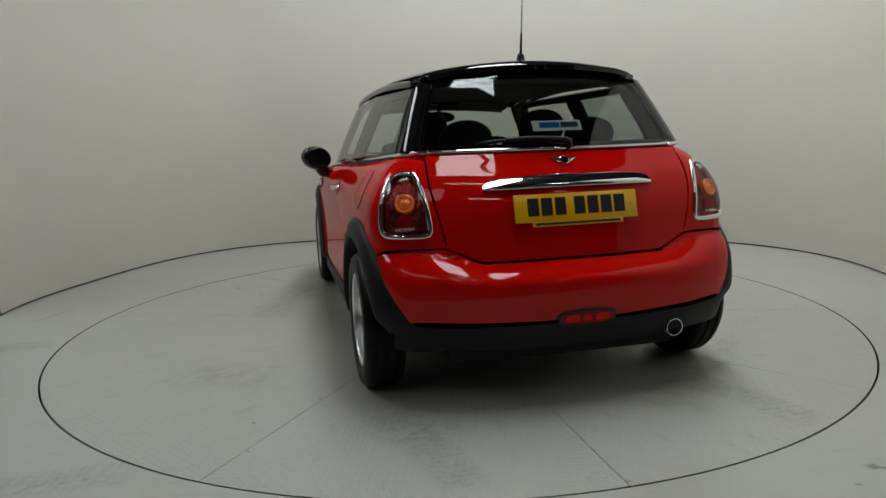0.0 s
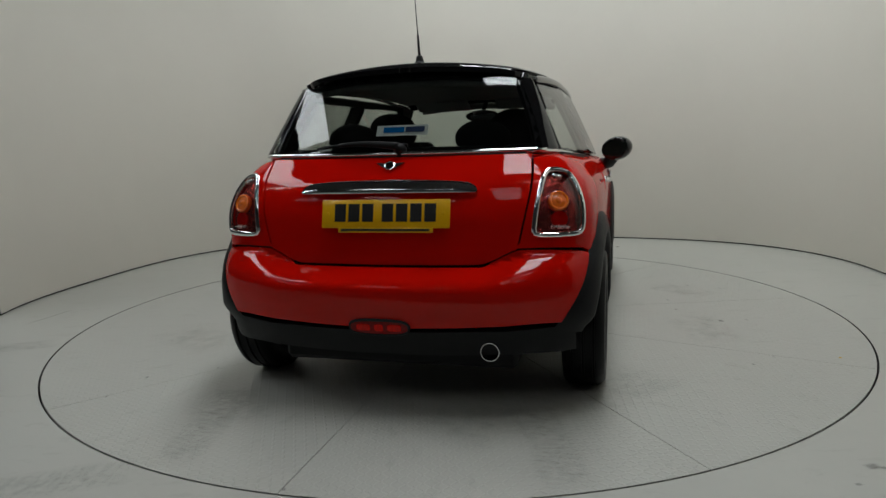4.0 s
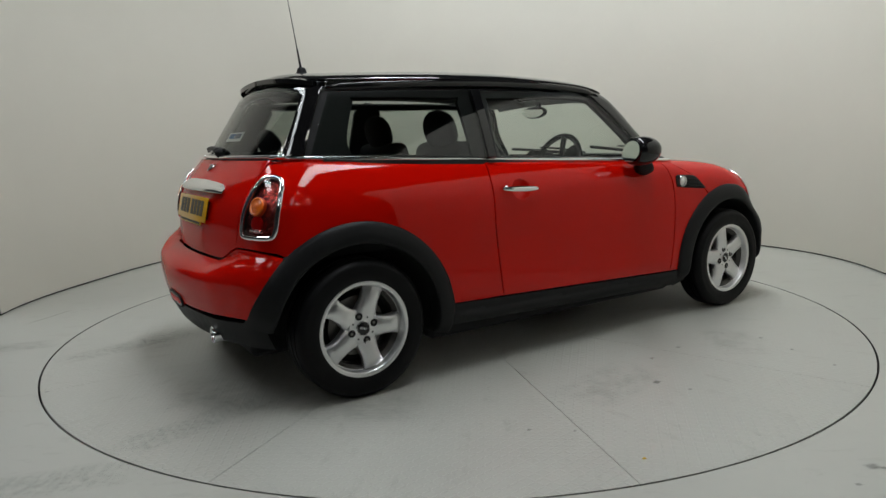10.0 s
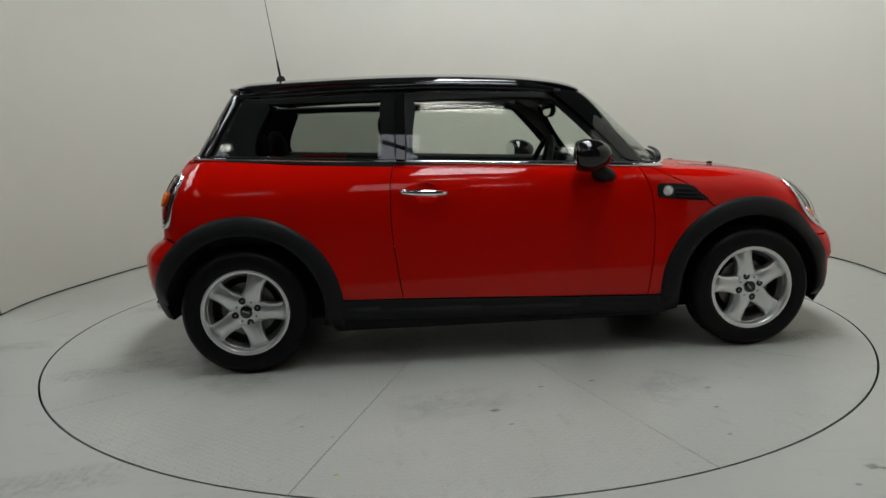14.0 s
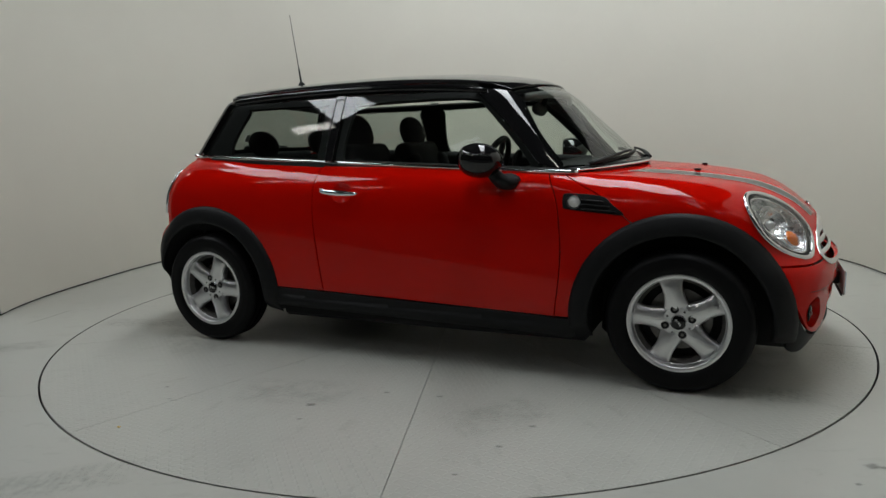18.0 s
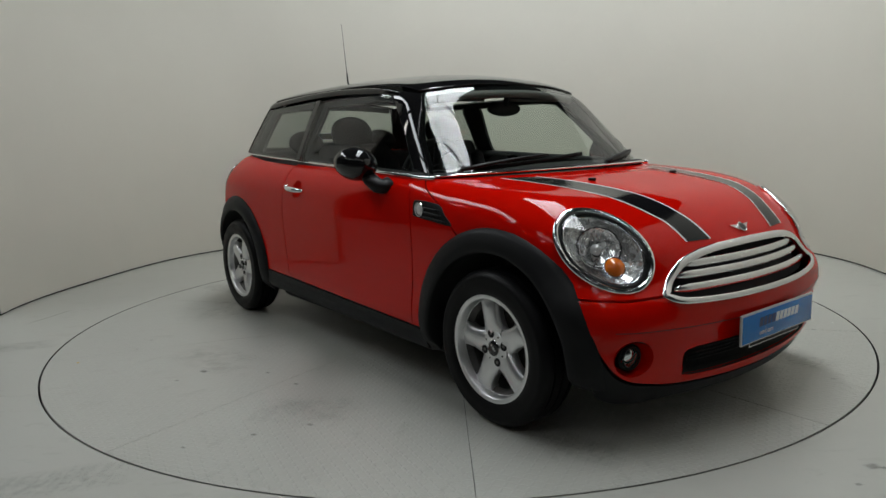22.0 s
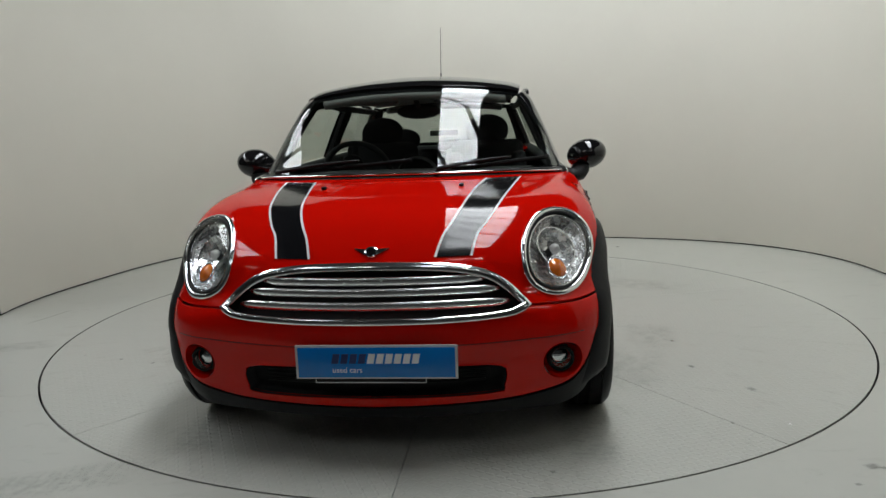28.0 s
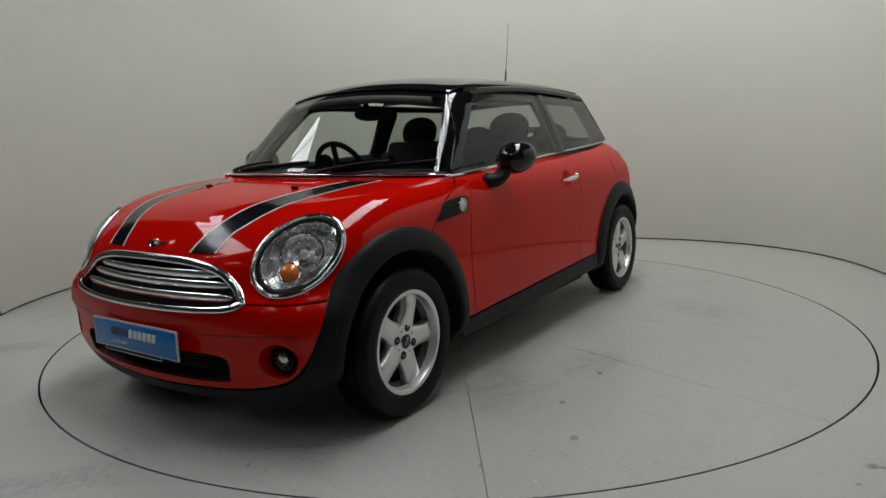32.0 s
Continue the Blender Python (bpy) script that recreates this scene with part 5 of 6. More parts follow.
panel_box("plate_strip", 0.385, 0.022, 0.005, mr @ Matrix.Translation((0.002, -0.062, -0.0006)), YELLOW, rplate, "", 0.003)
panel_box("strip_bar", 0.36, 0.009, 0.001, mr @ Matrix.Translation((0.002, -0.063, 0.0025)), BLACK_INK, rplate, "", 0)
for dx in (-0.235, 0.235):
    turned("plate_screw", [(0.0, 0.0045), (0.006, 0.004), (0.007, 0.003)], YELLOW, rplate, "", 14, "z", mr @ Matrix.Translation((dx, 0.0, 0)))

# chrome tailgate handle
hb = np.vstack([spline([(0.364, 0.876), (0.358, 0.892), (0.335, 0.907), (0.29, 0.915), (0.15, 0.923), (0, 0.925), (-0.15, 0.923), (-0.29, 0.915), (-0.335, 0.907), (-0.358, 0.892), (-0.364, 0.876)], 0.015), spline([(-0.355, 0.867), (0, 0.870), (0.355, 0.867)], 0.03)])


def handle_warp(p, n):
    zc = 0.925 - 0.010 * (p[:, 1] / 0.3) ** 2 - 0.02 * np.clip(np.abs(p[:, 1]) - 0.29, 0, 1) / 0.07
    t = np.clip((p[:, 2] - 0.868) / np.maximum(zc - 0.868, 0.01), 0, 1)
    bulge = np.sin(np.pi * np.clip(0.12 + 0.8 * t, 0, 1)) * np.sqrt(np.clip(1 - (p[:, 1] / 0.368) ** 6, 0.02, 1))
    p = p.copy()
    p[:, 0] -= 0.026 * bulge
    n = n.copy()
    n[:, 2] += (t - 0.42) * 2.6
    return p, n / np.linalg.norm(n, axis=1)[:, None]


sheet("tailgate_handle", CHROME, gate, GATE, gate_form, hb, step=0.012, off=0.006, lip=0.03, warp=handle_warp, label="chrome tailgate handle bar")

# tail lamps
for s in (1, -1):
    k = np.array([1, s, 1])
    tr, tn = lifted(REAR, body_form, TAIL_RING * k, 0.003)
    tl = tube("tail_light", tr, 0.0125, CHROME, car, "tall red tail light in a chrome ring", 10, (0.9, 0.75), tn, True)
    sheet("lens", RED_LENS, tl, REAR, body_form, REAR.uv(shrink(TAIL_RING, 0.95) * k), step=0.018, off=0.007, lip=0, label="dark red lens")
    c, n = lifted(REAR, body_form, [(-1.592, 0.655 * s, 0.829)], 0.003)
    dome("indicator", c[0], n[0], 0.040, 0.010, AMBER, tl, "amber indicator lens")
    dome("indicator_bulb", c[0] + n[0] * 0.008, n[0], 0.014, 0.006, AMBER, tl, "amber bulb cap")
    nv = Vector(n[0])
    e1 = nv.cross(Vector((0, 0, 1))).normalized()
    e2 = e1.cross(nv)
    tube("indicator_ring", [Vector(c[0]) + nv * 0.006 + 0.033 * (math.cos(t) * e1 + math.sin(t) * e2) for t in np.linspace(0, 2 * math.pi, 28, endpoint=False)], 0.005, AMBER, tl, "raised amber ring", 6, closed=True)
    c2, n2 = lifted(REAR, body_form, [(-1.60, 0.655 * s, 0.762)], 0.0)
    dome("brake_lamp", c2[0], n2[0], 0.030, 0.006, FOG_RED, tl, "red brake lamp lens")
    e = lifted(REAR, body_form, [(-1.60, y * s, 0.733) for y in np.linspace(0.612, 0.70, 8)], 0.004)[0]
    tube("reverse_lamp", e, 0.008, REFLECTOR, tl, "clear reversing lamp", 8, (0.4, 1.0))
    e = lifted(REAR, body_form, [(-1.55, y * s, 0.918) for y in np.linspace(0.63, 0.675, 6)], 0.003)[0]
    tube("upper_reflector", e, 0.010, REFLECTOR, tl, "", 8, (0.4, 1.0))
    # lamp seat behind the lens
    bowl("lamp_seat", tr, (0.0, -0.03), (1.0, 0.9), (-1, 0.4 * s, 0.2), DARK, tl)
    sheet("lamp_inside", LAMP_SEAT, tl, REAR, body_form, REAR.uv(shrink(TAIL_RING, 0.97) * k), step=0.02, off=-0.014, lip=0, label="faceted reflector")

# rear fog lamp, exhaust
fo = lens_shape(0, 0.376, 0.118, 0.029, 3.0, 44)
q, n = GATE.lift(body_form, fo, 0.004)
rf = tube("rear_fog_lamp", q, 0.006, DARK, car, "wide red rear fog lamp", 8, closed=True)
sheet("lens", FOG_DEEP, rf, GATE, body_form, fo, step=0.02, off=0.008, lip=0.02, gap=0.004, label="deep red lens")
for cy, hw in ((-0.062, 0.030), (0.0, 0.020), (0.062, 0.030)):
    sheet("lens_window", FOG_RED, rf, GATE, body_form, lens_shape(cy, 0.376, hw, 0.016, 4.0, 28), step=0.02, off=0.0105, lip=0.004, label="bright red lens window")
ex = turned("exhaust_pipe", [(0.030, -0.14), (0.032, 0.0), (0.0335, 0.004), (0.036, 0.004), (0.037, 0.0), (0.036, -0.14)], CHROME, car, "round chrome exhaust tip", 36, "x", Matrix.Translation((-1.755, -0.417, 0.279)) @ Matrix.Diagonal((-1, 1, 1, 1)))
turned("pipe_inside", [(0.0, -0.05), (0.0312, -0.05)], DARK, ex, "", 24, "x", Matrix.Translation((-1.755, -0.417, 0.279)) @ Matrix.Diagonal((-1, 1, 1, 1)))

# chrome line along the belt
for ch, s in SIDES:
    xs = np.linspace(-1.49, 0.80, 60)
    p, n = ch.lift(body_form, np.stack([xs, belt(xs) - 0.012], 1), 0.0)
    p[:, 2] = belt(xs) + 0.002
    tube("belt_trim", p + np.array([0, -0.012 * s, 0]), 0.0095, CHROME, car, "chrome waistline strip", 8, (0.7, 1.0))
yy = np.linspace(-0.60, 0.60, 41)
p, n = GATE.lift(cabin_form, np.stack([yy, np.full(41, 1.018)], 1), 0.008)
tube("belt_trim", p, 0.008, CHROME, gate, "chrome waistline strip", 8, (1.0, 1.0))
# grey strip under the windscreen, dark scuttle behind it
yy = np.linspace(-0.69, 0.69, 41)
p, n = SCREEN.lift(cabin_form, np.stack([yy, 0.918 - 0.02 * np.abs(yy) ** 2], 1), 0.016)
tube("scuttle_trim", p, 0.0085, CHROME, car, "chrome strip under the windscreen", 8, (1.3, 0.8))
p, n = SCREEN.lift(cabin_form, np.stack([yy, 0.926 - 0.02 * np.abs(yy) ** 2], 1), 0.004)
tube("scuttle_panel", p, 0.018, PLASTIC, car, "black scuttle panel", 8, (1.3, 0.7))


# wipers
def on_screen(y, z, off):
    return SCREEN.lift(cabin_form, np.array([(y, z)]), off)[0][0]


for (y0, z0), (y1, z1) in (((-0.60, 0.925), (0.04, 0.972)), ((0.15, 0.925), (0.645, 0.966))):
    ts = np.linspace(0, 1, 12)
    arm = np.array([on_screen(y0 + (y1 - y0) * t, z0 + (z1 - z0) * t + 0.012 * math.sin(math.pi * t), 0.026 + 0.008 * math.sin(math.pi * t)) for t in ts[:8]])
    w = tube("wiper", arm, np.linspace(0.014, 0.008, 8), PLASTIC, car, "black windscreen wiper", 8, (1, 0.7))
    blade = np.array([on_screen(y0 + 0.06 + (y1 - y0 - 0.06) * t, z0 + 0.006 + (z1 - z0) * (t * 0.95 + 0.05), 0.010) for t in ts])
    tube("wiper_blade", blade, 0.009, RUBBER, w, "rubber blade", 6, (0.6, 1.2))
    dome("wiper_pivot", on_screen(y0, z0 - 0.002, 0.012), (0.6, 0, 0.8), 0.016, 0.014, PLASTIC, w)
ts = np.linspace(0, 1, 12)
arm = GATE.lift(cabin_form, np.stack([-0.03 + 0.26 * ts, 1.035 + 0.014 * np.sin(ts * 2.4)], 1), 0.028)[0]
rw = tube("rear_wiper", arm, np.linspace(0.016, 0.008, 12), PLASTIC, car, "black rear wiper", 8)
blade = GATE.lift(cabin_form, np.stack([0.34 - 0.40 * ts, 1.042 + 0.016 * np.sin(ts * 2.8)], 1), 0.012)[0]
tube("wiper_blade", blade, 0.008, RUBBER, rw, "", 6)
dome("wiper_pivot", GATE.lift(cabin_form, np.array([(-0.03, 1.032)]), 0.012)[0][0], (-0.9, 0, 0.4), 0.026, 0.03, PLASTIC, rw)


material_repeater = material("clear_repeater", (0.75, 0.74, 0.72), 0.12, 0.2, coat=1.0, var=0.15, scale=120)


# door mirrors, handles, side vents
def ellipsoid(c, r, m=None, power=2.0, seg=28, rings=16, cut=None):
    bm = bmesh.new()
    bmesh.ops.create_uvsphere(bm, u_segments=seg, v_segments=rings, radius=1.0)
    for v in bm.verts:
        if cut is not None and v.co.x < cut:
            v.co.x = cut
    bmesh.ops.scale(bm, vec=r, verts=bm.verts)
    if m is not None:
        bm.transform(m)
    bmesh.ops.translate(bm, vec=c, verts=bm.verts)
    return bm


for ch, s in SIDES:
    dr = DOORS[s]
    turn = Matrix.Rotation(radians(12 * s), 4, "Z") @ Matrix.Rotation(radians(14 * s), 4, "X")
    c = Vector((0.395, 0.862 * s, 0.975))
    mir = part("door_mirror", ellipsoid(c, (0.110, 0.098, 0.076), turn, cut=-0.52), BLACK_GLOSS, car, "black gloss oval door mirror", True, 50)
    gl = bmesh.new()
    bmesh.ops.create_circle(gl, cap_ends=True, segments=36, radius=1.0)
    gl.transform(Matrix.Translation(c) @ turn @ Matrix.Translation((-0.065, 0, 0)) @ Matrix.Rotation(radians(5), 4, "Y") @ Matrix.Diagonal((1, 0.076, 0.054, 1)) @ Matrix.Rotation(radians(-90), 4, "Y"))
    part("mirror_glass", gl, MIRROR, mir, "mirror glass", False)
    stem = np.array([(0.505, 0.752 * s, 0.885), (0.497, 0.782 * s, 0.872), (0.482, 0.806 * s, 0.878), (0.462, 0.822 * s, 0.900), (0.430, 0.838 * s, 0.935)])
    tube("mirror_stem", stem, np.array([0.052, 0.056, 0.055, 0.050, 0.040]), PLASTIC, mir, "black plastic mirror foot", 14, (1.0, 0.62))
    # handle over a round recess
    xs = np.linspace(-0.485, -0.262, 20)
    p, n = ch.lift(body_form, np.stack([xs, 0.8335 - 0.05 * (xs + 0.48)], 1), 0.0)
    prof = np.sin(np.pi * np.linspace(0, 1, 20)) ** 0.5
    p[:, 1] += s * (0.008 + 0.022 * prof)
    tube("door_handle", p, np.clip(0.0035 + 0.0115 * np.sin(np.pi * np.linspace(0.03, 0.97, 20)) ** 0.6, 0.003, 1), CHROME, dr, "chrome pull handle", 12, (0.75, 1.0))
    p, n = ch.lift(body_form, np.array([(-0.465, 0.8335)]), 0.02)
    dome("lock_barrel", p[0], (0, s, 0), 0.010, 0.006, CHROME, dr)
    # side vent with round repeater
    vent = spline([(0.775, 0.830), (0.915, 0.818), (0.965, 0.782), (1.010, 0.738), (0.90, 0.745), (0.772, 0.758), (0.752, 0.772), (0.751, 0.815)], 0.012, True)
    vo = sheet("side_vent", PLASTIC, car, ch, body_form, vent, step=0.03, off=0.004, lip=0.01, label="black side vent with a round repeater lamp")
    for i in range(3):
        z0 = 0.80 - 0.018 * i
        xs = np.linspace(0.835, 0.925 + 0.025 * i, 8)
        p, n = ch.lift(body_form, np.stack([xs, z0 - 0.09 * (xs - 0.83)], 1), 0.009)
        tube("vent_rib", p, 0.004, PLASTIC, vo, "", 6)
    p, n = ch.lift(body_form, np.array([(0.803, 0.791)]), 0.004)
    turned("repeater_ring", [(0.026, 0.0), (0.026, 0.006), (0.0295, 0.006), (0.031, 0.0)], CHROME, vo, "", 28, "z", Matrix.Translation(p[0]) @ Vector((0, s, 0)).to_track_quat("Z", "Y").to_matrix().to_4x4())
    dome("repeater_lamp", p[0], (0, s, 0), 0.026, 0.012, material_repeater, vo, "clear round repeater lamp")

# fuel flap in the left rear quarter
q = lens_shape(-1.215, 0.868, 0.078, 0.080, 2.0, 40)
p, n = LEFT.lift(body_form, q, 0.0006)
flap = sheet("fuel_flap", RED, car, LEFT, body_form, q, step=0.03, off=0.0012, lip=0.004, gap=0.002)
tube("flap_gap", p, 0.0016, DARK, flap, "", 6, closed=True)


# roof spoiler and aerial
def roof_only(x, y, z):
    return z - (1.423 - roof_bow(x) - 0.14 * y ** 2 - 0.25 * np.clip(np.abs(y) - 0.36, 0, 1) ** 1.5)


sp_half = np.vstack([spline([(-1.25, 0, 1), (-1.25, 0.46, 1), (-1.20, 0.505, 1)], 0.03)[:-1], spline([(-1.20, 0.505, 1), (-1.245, 0.492, 1), (-1.285, 0.455, 1), (-1.335, 0.32, 1), (-1.36, 0, 1)], 0.03)])
sheet("roof_spoiler", BLACK_GLOSS, roof, TOP, roof_only, TOP.uv(both(sp_half)), step=0.03, off=-0.012, lip=0.022, label="black gloss roof spoiler")
RZ = 1.400
ant = turned("aerial", [(0.042, 0.0), (0.036, 0.012), (0.022, 0.022), (0.016, 0.045), (0.010, 0.05), (0.0, 0.05)], PLASTIC, car, "black roof aerial with a thin whip", 24, "z", Matrix.Translation((-1.115, 0, RZ)) @ Matrix.Diagonal((1.25, 0.85, 1, 1)))
a0, a1 = Vector((-1.118, 0, RZ + 0.045)), Vector((-1.175, 0.003, 1.865))
tube("whip_sleeve", [a0, a0.lerp(a1, 0.22)], np.array([0.0065, 0.005]), PLASTIC, ant, "", 8, up=(1, 0, 0))
tube("whip", [a0.lerp(a1, 0.2), a0.lerp(a1, 0.6), a1], np.array([0.0024, 0.0020, 0.0016]), DARK, ant, "", 6, up=(1, 0, 0))

# fine crease across the front bumper
yy = np.linspace(-0.70, 0.70, 41)
p, n = SCREEN.lift(body_form, np.stack([yy, 0.418 + 0.03 * np.abs(yy) ** 2], 1), -0.0006)
tube("bumper_crease", p, 0.0016, DARK, car, "", 6)


# ---- cabin ----
def cushion(name, sx, sy, sz, m, mat, parent, label="", bevel=0.05):
    return part(name, box_bm(sx, sy, sz, bevel, 4, m), mat, parent, label)


def front_seat(y):
    seat = cushion("front_seat", 0.50, 0.48, 0.16, Matrix.Translation((-0.14, y, 0.46)) @ Matrix.Rotation(radians(-8), 4, "Y"), CLOTH, car, "dark cloth front seat", 0.05)
    back = Matrix.Translation((-0.43, y, 0.755)) @ Matrix.Rotation(radians(-14), 4, "Y")
    cushion("backrest", 0.12, 0.46, 0.62, back, CLOTH, seat)
    for d in (-1, 1):
        cushion("bolster", 0.15, 0.09, 0.48, back @ Matrix.Translation((0.03, 0.20 * d, -0.02)), CLOTH, seat, "", 0.035)
    head = back @ Matrix.Translation((0.0, 0, 0.372))
    bm = ellipsoid((0, 0, 0), (0.055, 0.135, 0.105))
    for v in bm.verts:
        v.co.z = math.copysign(abs(v.co.z / 0.105) ** 0.8 * 0.105, v.co.z) if abs(v.co.z) > 1e-6 else 0
    bm.transform(head)
    part("headrest", bm, CLOTH, seat, "rounded headrest")
    for d in (-0.05, 0.05):
        tube("headrest_post", [back @ Vector((0, d, 0.27)), back @ Vector((0, d, 0.34))], 0.006, CHROME, seat)


front_seat(0.34)
front_seat(-0.34)
rear = cushion("rear_seat", 0.50, 1.10, 0.16, Matrix.Translation((-0.83, 0, 0.50)), CLOTH, car, "dark cloth rear bench", 0.05)
for y in (-0.30, 0.30):
    rb = Matrix.Translation((-1.08, y, 0.76)) @ Matrix.Rotation(radians(-20), 4, "Y")
    cushion("backrest", 0.13, 0.57, 0.50, rb, CLOTH, rear)
    bm = ellipsoid((0, 0, 0), (0.05, 0.125, 0.085))
    bm.transform(rb @ Matrix.Translation((-0.01, 0, 0.335)))
    part("headrest", bm, CLOTH, rear)

# dashboard, wheel, mirror
dash = part("dashboard", box_bm(0.42, 1.30, 0.26, 0.09, 5, Matrix.Translation((0.62, 0, 0.80))), CABIN, car, "dark dashboard")
turned("speedometer", [(0.0, 0.0), (0.10, 0.0), (0.115, 0.02), (0.12, 0.0), (0.11, -0.08)], CABIN, dash, "large round centre dial", 36, "x", Matrix.Translation((0.42, 0, 0.87)) @ Matrix.Diagonal((-1, 1, 1, 1)))
dome("tachometer", (0.40, -0.34, 0.955), (-1, 0, 0.2), 0.055, 0.02, CABIN, dash)
tube("dash_vent", [(0.415, 0.60, 0.84), (0.40, 0.60, 0.84)], 0.05, PLASTIC, dash, "", 20)
tube("dash_vent", [(0.415, -0.60, 0.84), (0.40, -0.60, 0.84)], 0.05, PLASTIC, dash, "", 20)
ms = Matrix.Translation((0.27, -0.345, 0.90)) @ Matrix.Rotation(radians(-68), 4, "Y")
ring = [ms @ Vector((0.178 * math.cos(t), 0.178 * math.sin(t), 0)) for t in np.linspace(0, 2 * math.pi, 40, endpoint=False)]
sw = tube("steering_wheel", ring, 0.0155, CABIN, car, "dark leather steering wheel", 10, closed=True, up=np.array([tuple(ms.to_3x3() @ Vector((0, 0, 1)))] * 40))
for a in (0, 150, 210):
    t = radians(a)
    tube("wheel_spoke", [ms @ Vector((0.03 * math.cos(t), 0.03 * math.sin(t), -0.02)), ms @ Vector((0.172 * math.cos(t), 0.172 * math.sin(t), 0))], 0.016, CABIN, sw, "", 8)
dome("wheel_boss", ms @ Vector((0, 0, -0.03)), ms.to_3x3() @ Vector((0, 0, 1)), 0.065, 0.03, CABIN, sw)
tube("column", [ms @ Vector((0, 0, -0.02)), ms @ Vector((0, 0, -0.25))], 0.04, CABIN, sw, "", 12)
im = part("rear_view_mirror", ellipsoid((0.425, 0.02, 1.215), (0.02, 0.115, 0.038), None), CABIN, car, "oval interior mirror")
gl = bmesh.new()
bmesh.ops.create_circle(gl, cap_ends=True, segments=32, radius=1.0)
gl.transform(Matrix.Translation((0.4045, 0.02, 1.215)) @ Matrix.Rotation(radians(-90), 4, "Y") @ Matrix.Diagonal((0.03, 0.10, 1, 1)))
part("mirror_glass", gl, MIRROR, im, "", False)
tube("mirror_arm", [(0.44, 0.02, 1.235), (0.47, 0.0, 1.30), (0.48, 0.0, 1.345)], 0.014, CABIN, im, "", 8)

# inner trim: side frames with window openings, headliner, parcel floor
for ch, s in SIDES:
    b = lambda x: float(belt(x))
    outer = chain([[(-1.44, b(-1.44) - 0.02), (-1.235, 1.32)], [(-1.235, 1.32), (0.27, 1.32)], [(0.27, 1.32), (0.74, b(0.74))], [(0.74, b(0.74)), (0.74, 0.6)], [(0.74, 0.6), (-1.44, 0.6)], [(-1.44, 0.6), (-1.44, b(-1.44) - 0.02)]], 0.08)
    quarter = spline([(-1.165, 1.037), (-1.14, 1.022), (-0.60, 0.998), (-0.57, 1.012), (-0.57, 1.255), (-0.595, 1.277), (-1.07, 1.277), (-1.10, 1.262), (-1.168, 1.11)], 0.03, True)
    dopen = spline([(-0.40, b(-0.4) + 0.03), (-0.20, b(-0.2) + 0.012), (0.45, b(0.45) + 0.005), (0.58, b(0.58) + 0.01), (0.50, 1.05), (0.325, 1.232), (0.270, 1.268), (0.1, 1.278), (-0.35, 1.274), (-0.385, 1.25)], 0.03, True)
    sheet("inner_frame", CABIN, car, ch, lambda x, y, z: np.where(z > 0.93, cabin_form(x, y, z), np.abs(y) - 0.742), outer, [quarter, dopen], step=0.06, off=-0.03, lip=0.02, label="dark cabin side trim")
hl = np.vstack([spline([(0.40, 0, 1), (0.34, 0.30, 1), (0.22, 0.51, 1)], 0.04)[:-1], spline([(0.22, 0.51, 1), (-0.5, 0.525, 1), (-1.1, 0.48, 1)], 0.06)[:-1], spline([(-1.1, 0.48, 1), (-1.25, 0.25, 1), (-1.28, 0, 1)], 0.05)])
sheet("headliner", GREY_TRIM, car, TOP, cabin_form, TOP.uv(both(hl)), step=0.06, off=-0.055, lip=0.0, label="grey cloth headliner")
for s in (1, -1):
    part("sun_visor", box_bm(0.13, 0.36, 0.018, 0.008, 2, Matrix.Translation((0.345, 0.27 * s, 1.285)) @ Matrix.Rotation(radians(24), 4, "Y")), GREY_TRIM, car, "grey sun visor")
part("load_cover", box_bm(0.34, 1.02, 0.02, 0.006, 1, Matrix.Translation((-1.31, 0, 0.965))), CABIN, car, "dark parcel shelf")

# roof headers behind the tops of the screens
for nm, ch2, zt, wd in (("front_header", SCREEN, 1.306, 0.46), ("rear_header", GATE, 1.328, 0.44)):
    yy = np.linspace(-wd, wd, 25)
    p, n = ch2.lift(cabin_form, np.stack([yy, zt - 0.13 * yy ** 2], 1), -0.026)
    tube(nm, p, 0.020, GREY_TRIM, car, "grey padded roof header", 8, (0.8, 1.0))

# dark borders fired on to the glass
def border(name, chart, outline, d, label="black printed glass border"):
    sheet(name, BLACK_GLOSS, car, chart, cabin_form, outline, [inset(outline if area(outline) > 0 else outline[::-1], d)], step=0.03, off=-0.006, lip=0, gap=0.0, label=label)


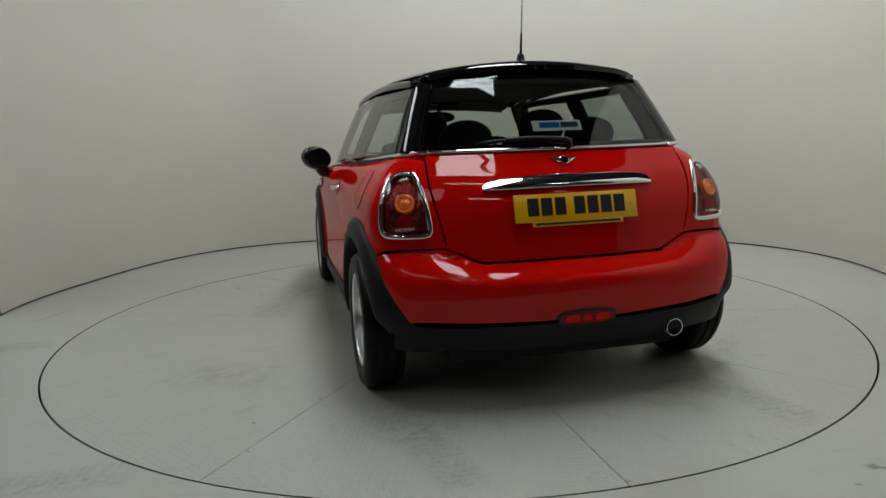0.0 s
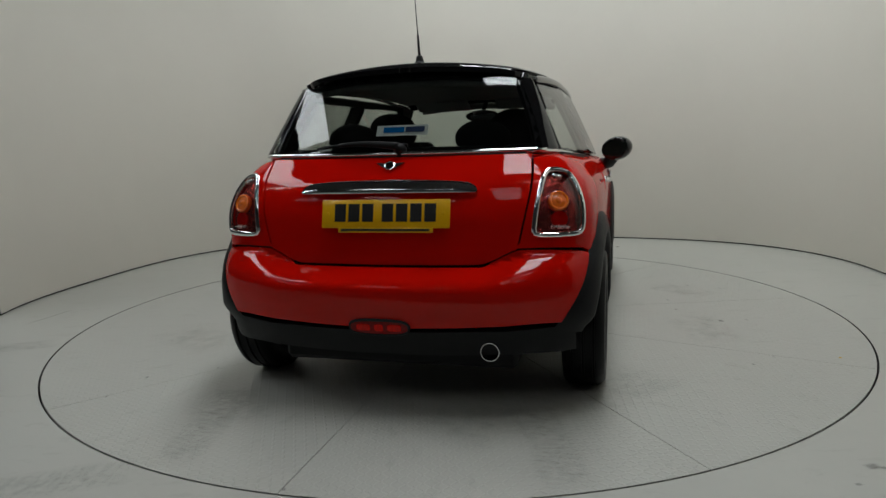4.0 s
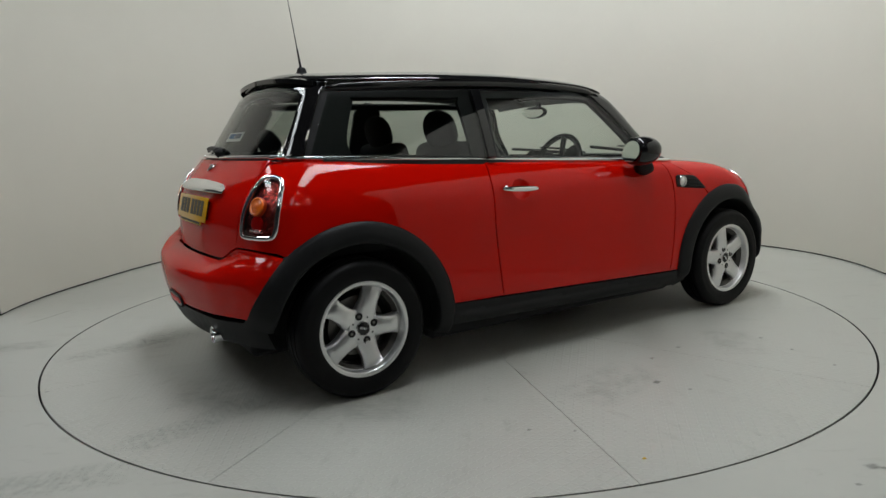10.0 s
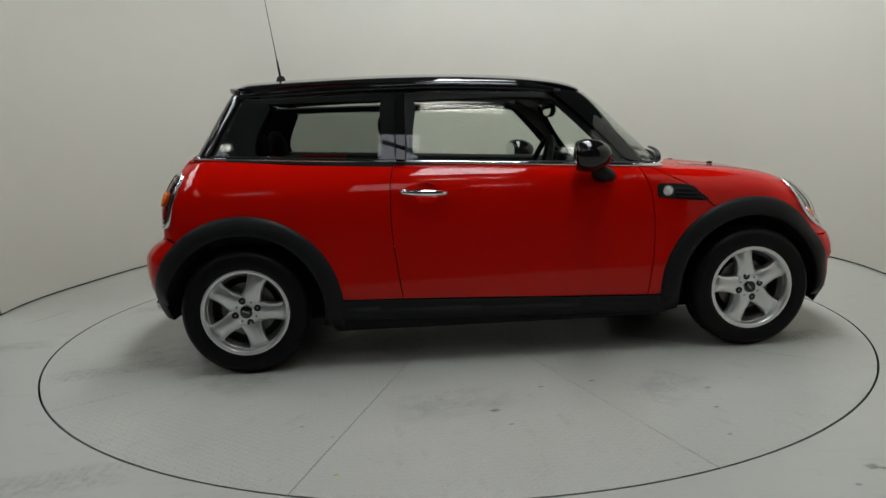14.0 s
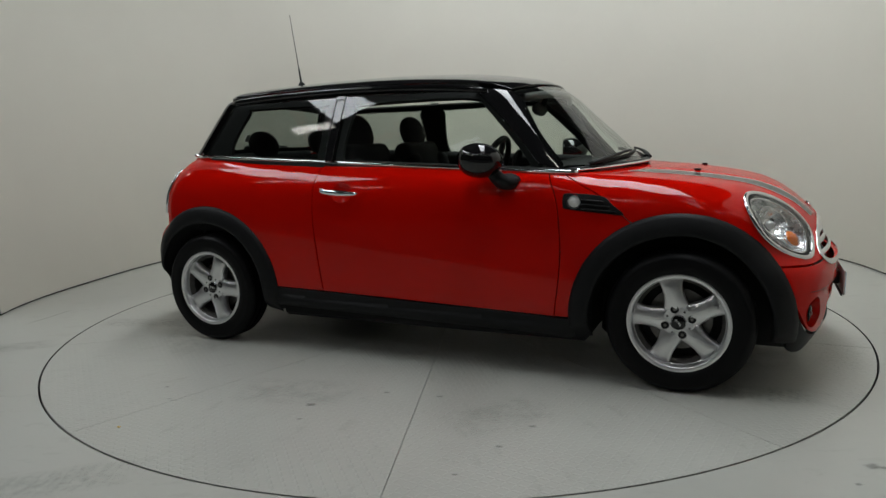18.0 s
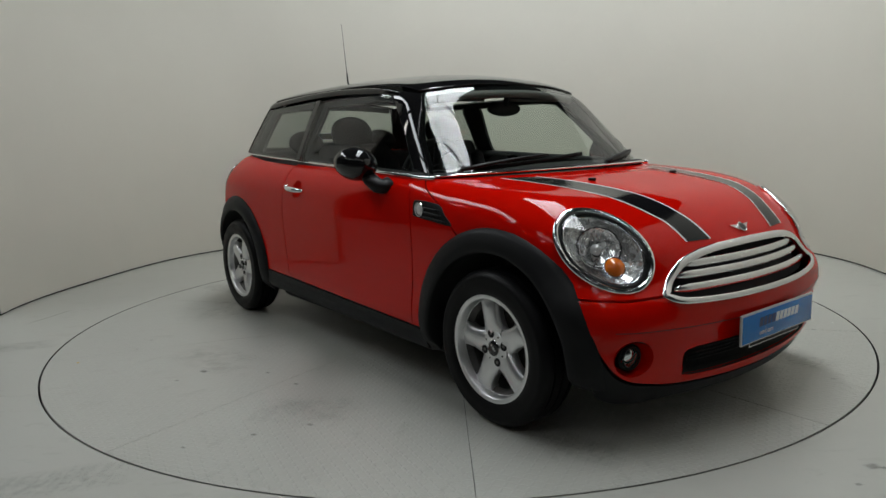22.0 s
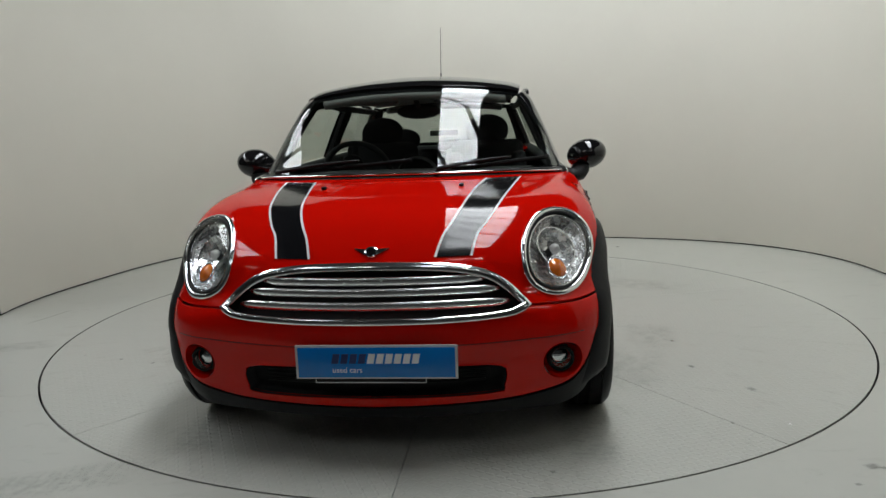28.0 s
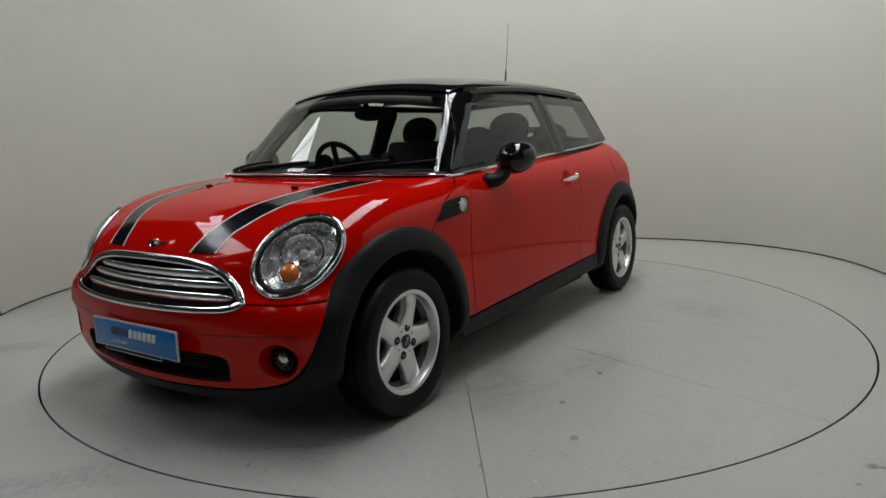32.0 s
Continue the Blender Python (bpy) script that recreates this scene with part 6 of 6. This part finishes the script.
border("screen_border", SCREEN, SCREEN.uv(both(ws_half)), 0.016)
border("rear_border", GATE, GATE.uv(both(rg_half)), 0.030)
# blue and white sticker inside the rear window
p, n = GATE.lift(cabin_form, np.array([(y, z) for z in (1.098, 1.14) for y in np.linspace(0.09, -0.13, 9)]), -0.008)
f = [(i, i + 1, 9 + i + 1, 9 + i) for i in range(8)]
st = tagged(mesh_object("window_sticker", p, f, WHITE_INK, car, "blue and white window sticker"))
p, n = GATE.lift(cabin_form, np.array([(y, z) for z in (1.110, 1.132) for y in np.linspace(0.06, -0.03, 5)]), -0.006)
mesh_object("sticker_bar", p, [(i, i + 1, 5 + i + 1, 5 + i) for i in range(4)], BLUE, st)
p, n = GATE.lift(cabin_form, np.array([(y, z) for z in (1.110, 1.132) for y in np.linspace(-0.035, -0.115, 5)]), -0.006)
mesh_object("sticker_bar", p, [(i, i + 1, 5 + i + 1, 5 + i) for i in range(4)], NAVY_INK, st)

# dark window sills inside the doors and rear quarters
for ch, s in SIDES:
    xs = np.linspace(-1.30, 0.70, 40)
    p, n = ch.lift(body_form, np.stack([xs, belt(xs) - 0.03], 1), 0.0)
    tube("inner_sill", np.stack([xs, p[:, 1] - s * 0.065, belt(xs) - 0.016], 1), 0.034, CABIN, car, "dark inner window sill", 8)
yy = np.linspace(-0.52, 0.52, 25)
p, n = GATE.lift(body_form, np.stack([yy, np.full(25, 0.975)], 1), 0.0)
tube("inner_sill", p + np.array([0.075, 0, 0.012]), 0.034, CABIN, car, "dark tailgate lining", 8)
part("boot_lining", box_bm(0.02, 1.30, 0.38, 0.006, 1, Matrix.Translation((-1.40, 0, 0.765))), CABIN, car, "dark boot lining")


def motions():
    """The deck and the car standing on it turn together at one steady rate."""
    deck_rows, car_rows = [], []
    for i in range(0, 65):
        t = i * 0.5
        a = TURN_START + TURN_RATE * t
        deck_rows.append((t, pose(0, 0, 0, 0, 0, a)))
        car_rows.append((t, pose(0, 0, 0, 0, 0, a) @ Matrix.Translation((CAR_X, CAR_Y, 0))))
    walk(turntable, deck_rows)
    walk(car, car_rows)


motions()
